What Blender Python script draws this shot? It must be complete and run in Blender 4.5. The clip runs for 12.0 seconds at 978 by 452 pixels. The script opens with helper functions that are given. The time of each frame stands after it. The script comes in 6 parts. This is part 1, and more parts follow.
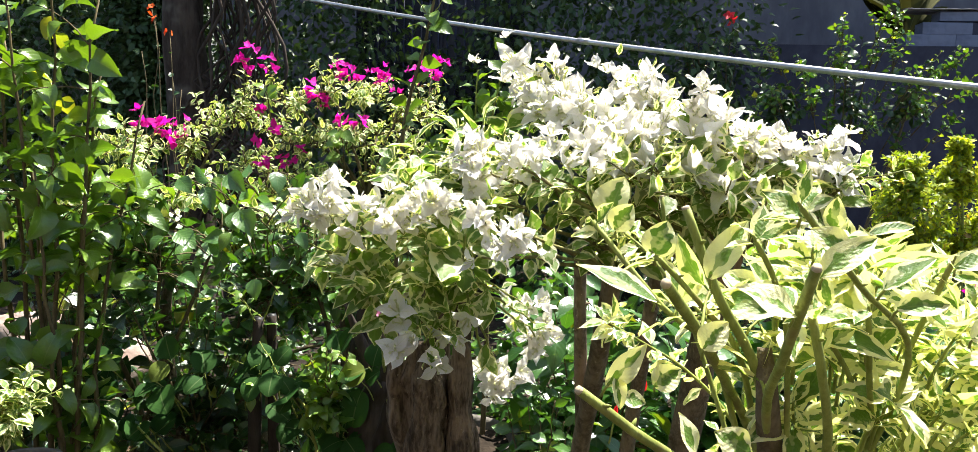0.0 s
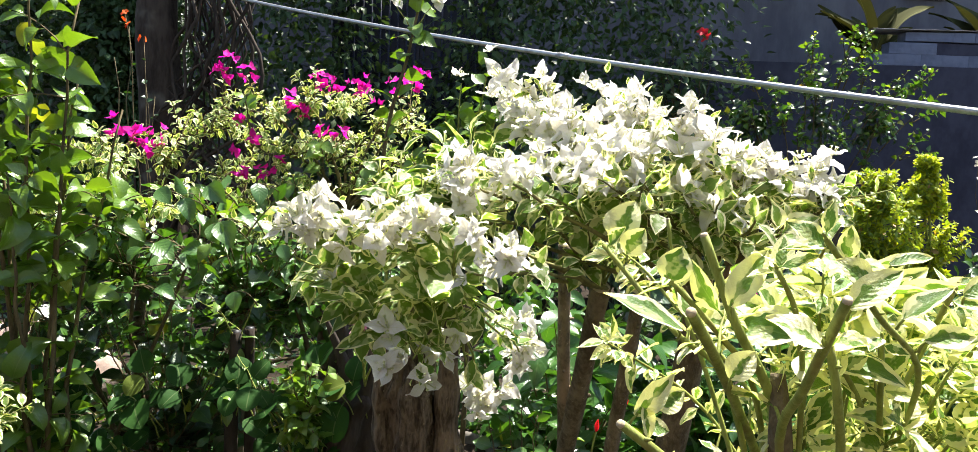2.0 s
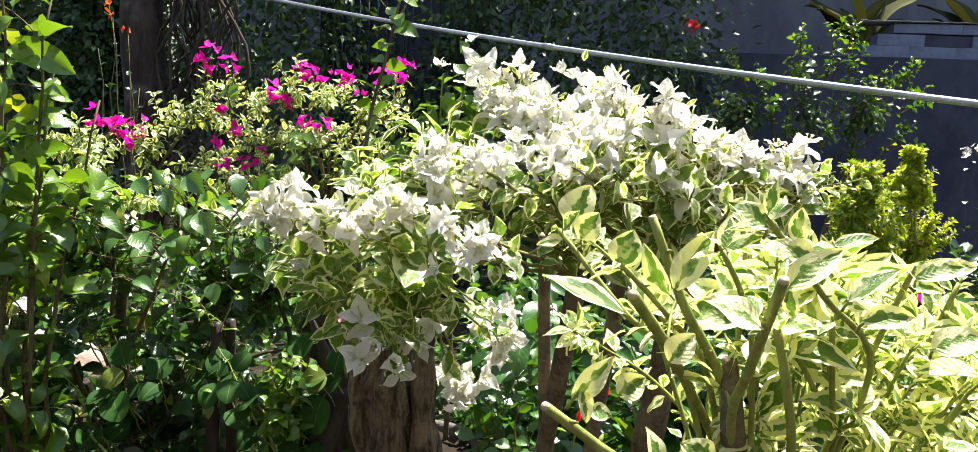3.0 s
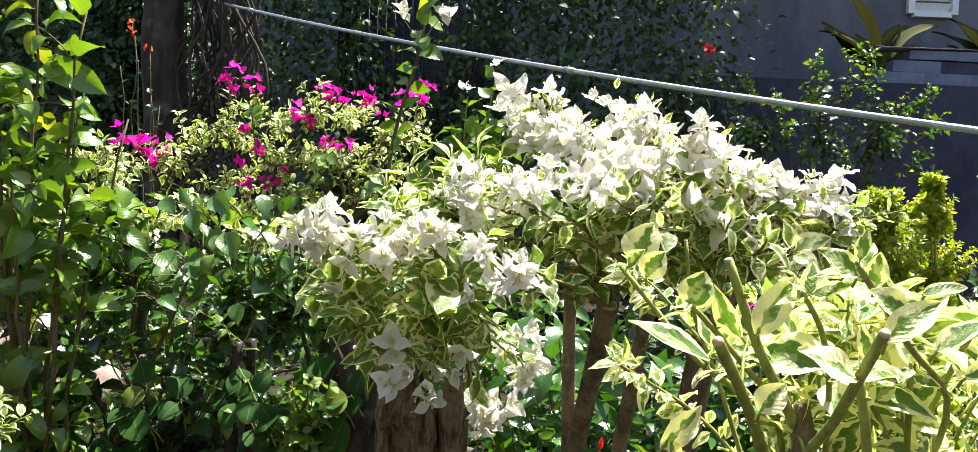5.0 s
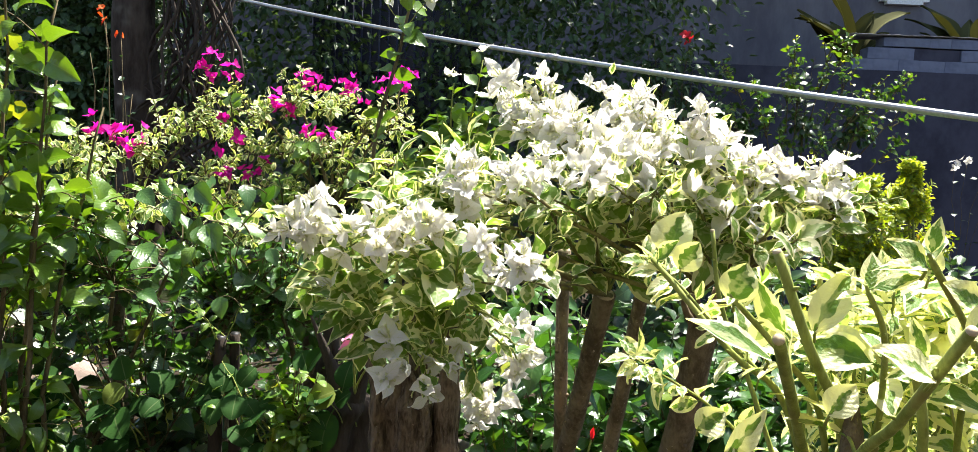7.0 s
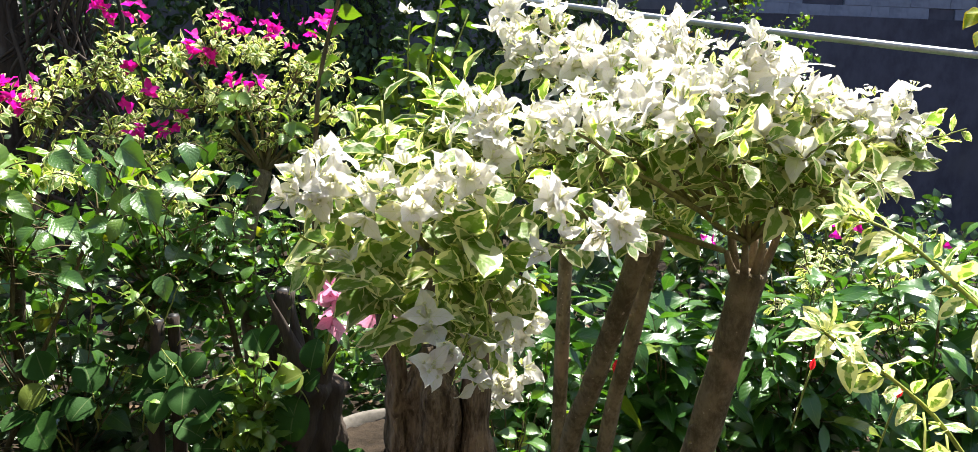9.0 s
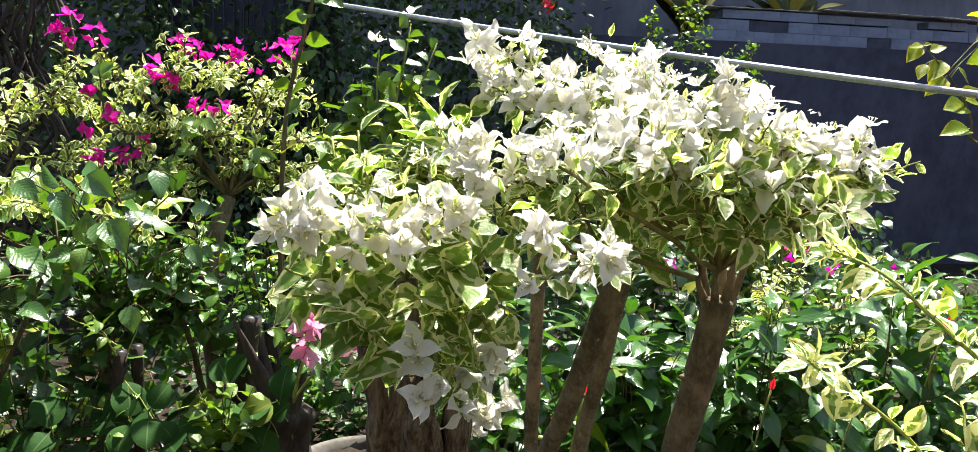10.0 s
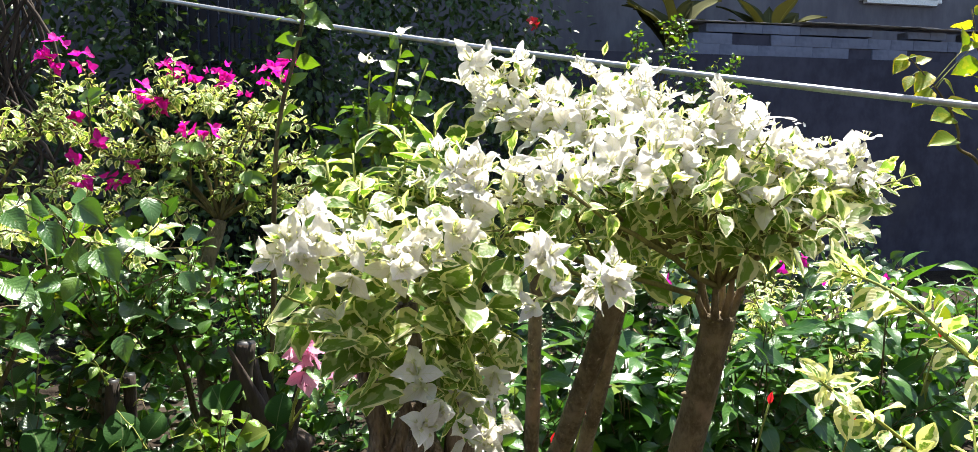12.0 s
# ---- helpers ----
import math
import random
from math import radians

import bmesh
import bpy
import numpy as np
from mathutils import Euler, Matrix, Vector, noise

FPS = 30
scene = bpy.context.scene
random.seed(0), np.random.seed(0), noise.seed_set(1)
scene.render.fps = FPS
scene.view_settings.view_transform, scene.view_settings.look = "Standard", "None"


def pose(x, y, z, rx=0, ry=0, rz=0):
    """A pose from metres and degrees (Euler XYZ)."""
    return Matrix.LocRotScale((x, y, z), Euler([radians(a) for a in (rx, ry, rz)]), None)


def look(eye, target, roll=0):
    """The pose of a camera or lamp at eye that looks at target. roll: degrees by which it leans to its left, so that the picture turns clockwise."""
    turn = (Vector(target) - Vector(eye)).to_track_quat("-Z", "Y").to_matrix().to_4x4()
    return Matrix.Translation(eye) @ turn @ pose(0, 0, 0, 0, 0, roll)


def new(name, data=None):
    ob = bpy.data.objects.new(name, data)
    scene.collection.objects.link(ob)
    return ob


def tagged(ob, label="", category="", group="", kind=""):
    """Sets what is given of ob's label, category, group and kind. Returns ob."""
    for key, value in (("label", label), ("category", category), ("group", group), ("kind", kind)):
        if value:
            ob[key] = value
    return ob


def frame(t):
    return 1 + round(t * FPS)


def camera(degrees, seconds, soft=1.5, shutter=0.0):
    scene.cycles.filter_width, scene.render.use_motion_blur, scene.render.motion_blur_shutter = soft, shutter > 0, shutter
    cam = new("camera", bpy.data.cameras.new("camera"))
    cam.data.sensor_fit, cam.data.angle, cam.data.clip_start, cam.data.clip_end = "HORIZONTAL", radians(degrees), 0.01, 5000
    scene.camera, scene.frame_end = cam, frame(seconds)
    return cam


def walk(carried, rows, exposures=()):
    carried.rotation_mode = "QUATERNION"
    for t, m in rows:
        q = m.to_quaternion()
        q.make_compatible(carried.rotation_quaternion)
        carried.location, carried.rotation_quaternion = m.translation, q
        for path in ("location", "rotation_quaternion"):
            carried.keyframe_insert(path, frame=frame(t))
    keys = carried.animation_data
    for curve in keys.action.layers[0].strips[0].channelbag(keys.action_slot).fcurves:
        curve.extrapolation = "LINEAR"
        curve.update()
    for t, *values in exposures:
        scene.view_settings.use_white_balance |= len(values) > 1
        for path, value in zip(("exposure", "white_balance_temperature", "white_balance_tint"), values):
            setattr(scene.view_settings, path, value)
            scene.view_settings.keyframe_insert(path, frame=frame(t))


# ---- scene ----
cam = camera(66.4, 12.0, 0.45)
PATH = [
    (0, (0.082, -0.092, 1.094), (-0.087, 1.892, 0.905), 1.5),
    (0.5, (0.055, -0.108, 1.089), (-0.175, 1.872, 0.919), 2.2),
    (1, (0.072, -0.111, 1.099), (-0.079, 1.879, 0.963), 2.2),
    (1.5, (0.057, -0.102, 1.103), (-0.089, 1.888, 0.957), 2.5),
    (2, (0.056, -0.092, 1.101), (-0.039, 1.899, 0.942), 2.2),
    (2.5, (0.084, -0.088, 1.099), (0.08, 1.905, 0.932), 1.6),
    (3, (0.081, -0.084, 1.096), (0.007, 1.907, 0.919), 2.1),
    (5, (0.046, -0.082, 1.105), (-0.054, 1.912, 0.978), 2.9),
    (5.5, (0.028, -0.082, 1.105), (-0.085, 1.911, 0.972), 3.1),
    (6, (0.022, -0.08, 1.105), (-0.08, 1.913, 0.972), 2.7),
    (6.5, (0.022, -0.081, 1.103), (-0.08, 1.91, 0.941), 2.6),
    (6.7, (0.022, -0.073, 1.103), (-0.067, 1.919, 0.947), 2.7),
    (8.3, (-0.125, 0.042, 1.108), (0.118, 2.019, 0.926), 0.3),
    (8.5, (-0.154, 0.067, 1.096), (0.072, 2.044, 0.89), 0.7),
    (9, (-0.17, 0.112, 1.087), (0.097, 2.075, 0.815), 0.9),
    (9.5, (-0.177, 0.112, 1.1), (0.191, 2.064, 0.865), 0.7),
    (10, (-0.208, 0.104, 1.101), (0.183, 2.053, 0.886), 1.1),
    (10.5, (-0.215, 0.11, 1.099), (0.195, 2.055, 0.879), 0.6),
    (11, (-0.219, 0.108, 1.103), (0.22, 2.049, 0.902), 1.1),
    (11.5, (-0.223, 0.103, 1.105), (0.202, 2.048, 0.912), 0.7),
    (12, (-0.22, 0.113, 1.108), (0.202, 2.06, 0.935), 0.0),
]
walk(cam, [(t, look(eye, target, roll)) for t, eye, target, roll in PATH])


# ---- world, sun, exposure ----
SUN_WAY = Vector((0.28, 0.32, 1.0)).normalized()      # from the garden towards the sun
world = bpy.data.worlds.new("sky")
scene.world = world
world.use_nodes = True
_wn = world.node_tree.nodes
_sky = _wn.new("ShaderNodeTexSky")
_sky.sky_type, _sky.sun_disc = "NISHITA", False
_sky.sun_elevation = math.asin(SUN_WAY.z)
_sky.sun_rotation = math.atan2(SUN_WAY.x, SUN_WAY.y)
_sky.air_density, _sky.dust_density = 1.0, 1.2
world.node_tree.links.new(_sky.outputs[0], _wn["Background"].inputs[0])
_wn["Background"].inputs[1].default_value = 0.074
_sun = bpy.data.lights.new("sun", "SUN")
_sun.energy, _sun.angle, _sun.color = 5.0, radians(0.55), (1.0, 0.95, 0.885)
sun = new("sun", _sun)
sun.matrix_world = look((4, 6, 12), Vector((4, 6, 12)) - SUN_WAY)
scene.view_settings.exposure = 1.95


# ---- materials ----
def nodes_of(name):
    m = bpy.data.materials.new(name)
    m.use_nodes = True
    nt = m.node_tree
    return m, nt, nt.nodes["Principled BSDF"], nt.nodes["Material Output"]


def n_math(nt, op, a, b=0.0, clamp=False):
    n = nt.nodes.new("ShaderNodeMath")
    n.operation, n.use_clamp = op, clamp
    for i, v in enumerate((a, b)):
        if isinstance(v, (int, float)):
            n.inputs[i].default_value = v
        else:
            nt.links.new(v, n.inputs[i])
    return n.outputs[0]


def n_range(nt, v, lo, hi, a=0.0, b=1.0, smooth=True):
    n = nt.nodes.new("ShaderNodeMapRange")
    n.interpolation_type = "SMOOTHSTEP" if smooth else "LINEAR"
    nt.links.new(v, n.inputs[0])
    for i, x in zip((1, 2, 3, 4), (lo, hi, a, b)):
        n.inputs[i].default_value = x
    return n.outputs[0]


def n_mix(nt, f, a, b, mode="MIX"):
    n = nt.nodes.new("ShaderNodeMix")
    n.data_type, n.blend_type = "RGBA", mode
    for i, v in ((0, f), (6, a), (7, b)):
        if isinstance(v, (int, float)):
            n.inputs[i].default_value = v
        elif isinstance(v, tuple):
            n.inputs[i].default_value = (*v[:3], 1)
        else:
            nt.links.new(v, n.inputs[i])
    return n.outputs[2]


def n_noise(nt, vec, scale, detail=3.0, rough=0.55):
    n = nt.nodes.new("ShaderNodeTexNoise")
    n.inputs["Scale"].default_value, n.inputs["Detail"].default_value, n.inputs["Roughness"].default_value = scale, detail, rough
    if vec is not None:
        nt.links.new(vec, n.inputs["Vector"])
    return n.outputs[0]


def n_bump(nt, h, strength, dist, into):
    n = nt.nodes.new("ShaderNodeBump")
    n.inputs["Strength"].default_value, n.inputs["Distance"].default_value = strength, dist
    nt.links.new(h, n.inputs["Height"])
    nt.links.new(n.outputs[0], into)
    return n.outputs[0]


def n_chance(nt):
    """One number for each leaf, whether it is an object or an island of a joined mesh."""
    ob = nt.nodes.new("ShaderNodeObjectInfo").outputs["Random"]
    isl = nt.nodes.new("ShaderNodeNewGeometry").outputs["Random Per Island"]
    return n_math(nt, "FRACT", n_math(nt, "ADD", n_math(nt, "MULTIPLY", ob, 7.31), isl))


def n_leaf_space(nt):
    uv = nt.nodes.new("ShaderNodeUVMap")
    uv.uv_map = "leaf"
    sep = nt.nodes.new("ShaderNodeSeparateXYZ")
    nt.links.new(uv.outputs[0], sep.inputs[0])
    across = n_math(nt, "ABSOLUTE", n_math(nt, "SUBTRACT", n_math(nt, "MULTIPLY", sep.outputs[0], 2.0), 1.0))
    chance = n_chance(nt)
    com = nt.nodes.new("ShaderNodeCombineXYZ")
    nt.links.new(sep.outputs[0], com.inputs[0])
    nt.links.new(n_math(nt, "MULTIPLY", sep.outputs[1], 1.7), com.inputs[1])
    nt.links.new(n_math(nt, "MULTIPLY", chance, 53.0), com.inputs[2])
    return sep.outputs[0], sep.outputs[1], across, chance, com.outputs[0]


def thin(nt, bsdf, out, col, share, tint):
    """Lets light through a leaf or a petal: a share of it comes out on the far side, tinted."""
    tr = nt.nodes.new("ShaderNodeBsdfTranslucent")
    nt.links.new(n_mix(nt, 1.0, col, tint, "MULTIPLY"), tr.inputs[0])
    mix = nt.nodes.new("ShaderNodeMixShader")
    mix.inputs[0].default_value = share
    nt.links.new(bsdf.outputs[0], mix.inputs[1])
    nt.links.new(tr.outputs[0], mix.inputs[2])
    nt.links.new(mix.outputs[0], out.inputs[0])


def leaf_mat(name, dark, light, cream=None, margin=0.55, rough=0.42, share=0.4, tint=(1.0, 1.0, 0.45), old=0.0, oldcol=(0.5, 0.42, 0.04), spec=0.45, ribbed=0.16, blotch=0.85):
    m, nt, b, out = nodes_of(name)
    u, v, across, chance, space = n_leaf_space(nt)
    patch = n_noise(nt, space, 1.9, 2.0, 0.5)
    fine = n_noise(nt, space, 14.0, 3.0)
    col = n_mix(nt, n_math(nt, "ADD", n_math(nt, "MULTIPLY", chance, 0.65), n_math(nt, "MULTIPLY", fine, 0.4), True), dark, light)
    if cream:
        grey = n_mix(nt, n_range(nt, patch, 0.5, 0.56), col, n_mix(nt, 0.28, col, cream))
        ends = n_math(nt, "POWER", n_math(nt, "ABSOLUTE", n_math(nt, "SUBTRACT", n_math(nt, "MULTIPLY", v, 2.0), 0.85)), 2.0)
        edge = n_math(nt, "ADD", n_math(nt, "ADD", across, n_math(nt, "MULTIPLY", ends, 0.3)), n_math(nt, "MULTIPLY", n_math(nt, "SUBTRACT", patch, 0.5), blotch))
        lobes = n_math(nt, "SINE", n_math(nt, "MULTIPLY", n_math(nt, "SUBTRACT", v, n_math(nt, "MULTIPLY", across, 0.3)), 24.0))
        edge = n_math(nt, "ADD", edge, n_math(nt, "MULTIPLY", lobes, 0.06))
        edge = n_math(nt, "ADD", edge, n_math(nt, "MULTIPLY", n_math(nt, "SUBTRACT", chance, 0.5), 0.45))
        col = n_mix(nt, n_range(nt, edge, margin - 0.05, margin + 0.05), grey, cream)
    if old:
        col = n_mix(nt, n_range(nt, chance, 1.0 - old - 0.01, 1.0 - old + 0.01, 0.0, 0.85), col, oldcol)
    col = n_mix(nt, n_range(nt, across, 0.02, 0.06, 0.2, 0.0), col, n_mix(nt, 0.5, col, (0.55, 0.6, 0.3)))
    nt.links.new(col, b.inputs["Base Color"])
    b.inputs["Roughness"].default_value = rough
    b.inputs["Specular IOR Level"].default_value = spec
    ribs = n_math(nt, "SINE", n_math(nt, "MULTIPLY", n_math(nt, "SUBTRACT", v, n_math(nt, "MULTIPLY", across, 0.28)), 46.0))
    h = n_math(nt, "ADD", n_math(nt, "MULTIPLY", ribs, ribbed), fine)
    n_bump(nt, h, 0.45, 0.0016, b.inputs["Normal"])
    thin(nt, b, out, col, share, tint)
    return m


def bract_mat(name, col_a, col_b, base, share=0.55, tint=(1.0, 0.97, 0.88), rough=0.6):
    m, nt, b, out = nodes_of(name)
    u, v, across, chance, space = n_leaf_space(nt)
    fine = n_noise(nt, space, 9.0, 3.0)
    col = n_mix(nt, n_math(nt, "ADD", n_math(nt, "MULTIPLY", chance, 0.6), n_math(nt, "MULTIPLY", fine, 0.4), True), col_a, col_b)
    veins = n_math(nt, "SINE", n_math(nt, "MULTIPLY", n_math(nt, "SUBTRACT", v, n_math(nt, "MULTIPLY", across, 0.35)), 30.0))
    veins = n_range(nt, n_math(nt, "ADD", veins, n_math(nt, "MULTIPLY", fine, 0.5)), 1.0, 1.35)
    col = n_mix(nt, n_math(nt, "MULTIPLY", veins, 0.34), col, base)
    col = n_mix(nt, n_range(nt, n_math(nt, "ADD", v, n_math(nt, "MULTIPLY", across, 0.15)), 0.0, 0.3, 0.75, 0.0), col, base)
    col = n_mix(nt, n_range(nt, across, 0.015, 0.05, 0.5, 0.0), col, base)
    nt.links.new(col, b.inputs["Base Color"])
    b.inputs["Roughness"].default_value, b.inputs["Specular IOR Level"].default_value = rough, 0.25
    n_bump(nt, n_math(nt, "ADD", n_math(nt, "MULTIPLY", veins, -0.5), fine), 0.5, 0.0014, b.inputs["Normal"])
    thin(nt, b, out, col, share, tint)
    return m


def rough_mat(name, a, b_col, scale=20.0, rough=0.85, bump=0.6, dist=0.004, stretch=(1, 1, 1), spots=None, metal=0.0, fine=5.0, flecks=None):
    """Stone, bark, soil, plaster or metal, mixed of two colours at two scales."""
    m, nt, b, out = nodes_of(name)
    tc = nt.nodes.new("ShaderNodeTexCoord")
    mp = nt.nodes.new("ShaderNodeMapping")
    mp.inputs["Scale"].default_value = stretch
    nt.links.new(tc.outputs["Object"], mp.inputs[0])
    big = n_noise(nt, mp.outputs[0], scale, 5.0, 0.6)
    small = n_noise(nt, mp.outputs[0], scale * fine, 4.0, 0.65)
    mixed = n_math(nt, "ADD", n_math(nt, "MULTIPLY", big, 0.65), n_math(nt, "MULTIPLY", small, 0.35))
    col = n_mix(nt, n_range(nt, mixed, 0.36, 0.64), a, b_col)
    if spots:
        col = n_mix(nt, n_range(nt, n_noise(nt, tc.outputs["Object"], scale * 0.35, 4.0), 0.56, 0.68, 0.0, 0.8), col, spots)
    if flecks:
        col = n_mix(nt, n_range(nt, n_noise(nt, tc.outputs["Object"], 150.0, 2.0), 0.70, 0.74, 0.0, 0.7), col, flecks)
    nt.links.new(col, b.inputs["Base Color"])
    b.inputs["Roughness"].default_value, b.inputs["Metallic"].default_value = rough, metal
    b.inputs["Specular IOR Level"].default_value = 0.5 if metal else 0.12
    n_bump(nt, mixed, bump, dist, b.inputs["Normal"])
    return m


def plain_mat(name, col, rough=0.5, metal=0.0):
    m, nt, b, out = nodes_of(name)
    tc = nt.nodes.new("ShaderNodeTexCoord")
    f = n_noise(nt, tc.outputs["Object"], 60.0, 3.0)
    nt.links.new(n_mix(nt, n_range(nt, f, 0.3, 0.7), tuple(c * 0.82 for c in col), col), b.inputs["Base Color"])
    b.inputs["Roughness"].default_value, b.inputs["Metallic"].default_value = rough, metal
    return m


CREAM = (0.87, 0.86, 0.61)
M_VARI = leaf_mat("leaf_variegated", (0.11, 0.215, 0.035), (0.25, 0.39, 0.075), CREAM, 0.74, 0.42, 0.66, (1.0, 1.0, 0.5), blotch=1.25)
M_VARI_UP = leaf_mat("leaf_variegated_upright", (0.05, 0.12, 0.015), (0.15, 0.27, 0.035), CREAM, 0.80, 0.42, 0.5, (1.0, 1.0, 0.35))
M_VARI_FG = leaf_mat("leaf_variegated_pale", (0.07, 0.16, 0.02), (0.19, 0.32, 0.045), (0.88, 0.87, 0.52), 0.47, 0.42, 0.46, (1.0, 1.0, 0.43), blotch=1.35)
M_VARI_MAG = leaf_mat("leaf_variegated_small", (0.10, 0.19, 0.035), (0.21, 0.34, 0.06), (0.76, 0.77, 0.42), 0.64, 0.5, 0.45, (1.0, 1.0, 0.4))
M_GREEN = leaf_mat("leaf_green", (0.030, 0.105, 0.016), (0.110, 0.235, 0.036), None, 0, 0.31, 0.40, (1.0, 1.0, 0.22), 0.04, (0.40, 0.42, 0.04), 1.0)
# dark green that carries part of the shade under and behind the shrubs
M_DARK = leaf_mat("leaf_shaded_green", (0.012, 0.040, 0.009), (0.046, 0.118, 0.022), None, 0, 0.34, 0.34, (1.0, 1.0, 0.26), 0.02, (0.28, 0.3, 0.03), 1.0)
M_FRESH = leaf_mat("leaf_fresh_green", (0.052, 0.135, 0.018), (0.20, 0.325, 0.036), None, 0, 0.31, 0.44, (1.0, 1.0, 0.22), 0.03, (0.36, 0.36, 0.05), 0.9)
M_YOUNG = leaf_mat("leaf_young_green", (0.15, 0.25, 0.025), (0.34, 0.42, 0.05), None, 0, 0.38, 0.52, (1.0, 1.0, 0.25), 0.06, (0.40, 0.22, 0.08), 0.8)
M_HIB = leaf_mat("leaf_glossy_green", (0.022, 0.085, 0.015), (0.075, 0.19, 0.03), None, 0, 0.28, 0.42, (1.0, 1.0, 0.25), 0.012, (0.3, 0.32, 0.03), spec=1.0)
M_YELLOW = leaf_mat("leaf_yellow_green", (0.36, 0.44, 0.03), (0.62, 0.64, 0.06), None, 0, 0.45, 0.5, (1.0, 1.0, 0.22))
M_FAR = leaf_mat("leaf_far_hedge", (0.027, 0.060, 0.020), (0.085, 0.148, 0.05), None, 0, 0.45, 0.25, (1.0, 1.0, 0.4))
# round leaves: dull green, darkened in the colour itself to stand for shade
M_ROUND = leaf_mat("leaf_round_shaded", (0.013, 0.046, 0.008), (0.034, 0.092, 0.017), None, 0, 0.7, 0.25, (1.0, 1.0, 0.3), 0.03, (0.14, 0.18, 0.03), 0.12, 0.03)
M_BANANA = leaf_mat("leaf_banana", (0.055, 0.06, 0.025), (0.085, 0.085, 0.035), None, 0, 0.9, 0.12, (1.0, 0.95, 0.35), spec=0.05)
M_WHITE = bract_mat("bract_white", (0.80, 0.79, 0.775), (0.78, 0.76, 0.75), (0.62, 0.64, 0.38), 0.62, (1.0, 0.98, 0.90))
M_MAG = bract_mat("bract_magenta", (0.72, 0.012, 0.38), (0.86, 0.03, 0.52), (0.60, 0.02, 0.34), 0.55, (1.0, 0.5, 0.9))
M_PINK = bract_mat("bract_pink", (0.72, 0.34, 0.50), (0.80, 0.48, 0.60), (0.55, 0.20, 0.35), 0.45, (1.0, 0.75, 0.85))
M_RED = bract_mat("petal_red", (0.80, 0.03, 0.06), (0.85, 0.09, 0.10), (0.5, 0.01, 0.03), 0.4, (1.0, 0.4, 0.4))
M_ORANGE = bract_mat("petal_orange", (0.85, 0.10, 0.02), (0.9, 0.22, 0.03), (0.6, 0.03, 0.01), 0.4, (1.0, 0.5, 0.3))
M_STEM = rough_mat("stem_green", (0.17, 0.20, 0.045), (0.30, 0.34, 0.09), 90.0, 0.55, 0.6, 0.002, (1, 1, 0.25), (0.22, 0.20, 0.07))
M_BRANCH = rough_mat("branch_olive", (0.10, 0.095, 0.035), (0.21, 0.20, 0.07), 60.0, 0.7, 0.6, 0.002, (1, 1, 0.3), (0.13, 0.10, 0.05))
M_TWIG = rough_mat("twig_brown", (0.07, 0.055, 0.03), (0.16, 0.13, 0.07), 50.0, 0.8, 0.5, 0.002, (1, 1, 0.3))
M_BARK = rough_mat("bark_brown", (0.078, 0.062, 0.038), (0.20, 0.162, 0.104), 30.0, 0.85, 1.0, 0.010, (1, 1, 0.6), (0.25, 0.18, 0.12), 0.0, 5.0, (0.42, 0.35, 0.26))
M_BARK_OLD = rough_mat("bark_gnarled", (0.050, 0.038, 0.026), (0.245, 0.190, 0.135), 42.0, 0.9, 1.0, 0.03, (1, 1, 0.22), (0.25, 0.185, 0.125), 0.0, 4.0, (0.32, 0.26, 0.19))
M_BARK_TREE = rough_mat("bark_tree", (0.026, 0.020, 0.016), (0.075, 0.060, 0.048), 7.0, 0.9, 1.0, 0.02, (1, 1, 0.25), (0.15, 0.14, 0.12))
M_CUT = rough_mat("cut_wood", (0.34, 0.27, 0.17), (0.5, 0.42, 0.29), 60.0, 0.8, 0.4, 0.002)
M_SOIL = rough_mat("soil", (0.012, 0.009, 0.006), (0.034, 0.025, 0.017), 9.0, 0.95, 1.0, 0.02, (1, 1, 1), (0.045, 0.035, 0.024))
M_ROCK = rough_mat("rock_pinkish", (0.22, 0.16, 0.13), (0.34, 0.27, 0.225), 9.0, 0.85, 0.9, 0.015, (1, 1, 1), (0.22, 0.18, 0.15))
M_POT = rough_mat("cement_pot", (0.085, 0.078, 0.066), (0.15, 0.137, 0.118), 14.0, 0.9, 0.5, 0.004, (1, 1, 1), (0.10, 0.09, 0.075))
M_PIPE = rough_mat("galvanised_pipe", (0.36, 0.36, 0.36), (0.52, 0.52, 0.51), 30.0, 0.42, 0.3, 0.001, (1, 1, 1), (0.36, 0.34, 0.31), 0.75)
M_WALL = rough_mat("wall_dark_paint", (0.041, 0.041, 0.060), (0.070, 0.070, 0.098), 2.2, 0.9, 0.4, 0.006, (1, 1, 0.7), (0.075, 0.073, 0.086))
M_BLOCK = rough_mat("wall_bare_block", (0.125, 0.140, 0.200), (0.195, 0.215, 0.290), 3.0, 0.9, 0.5, 0.006, (1, 1, 1), (0.11, 0.11, 0.15))
M_PALE = rough_mat("wall_pale_plaster", (0.24, 0.26, 0.26), (0.34, 0.36, 0.35), 2.5, 0.9, 0.3, 0.006, (1, 1, 0.5), (0.26, 0.27, 0.26))
M_PLASTER = rough_mat("unseen_wall_plaster", (0.17, 0.155, 0.13), (0.25, 0.23, 0.195), 2.0, 0.9, 0.3, 0.006, (1, 1, 0.5), (0.15, 0.14, 0.12))
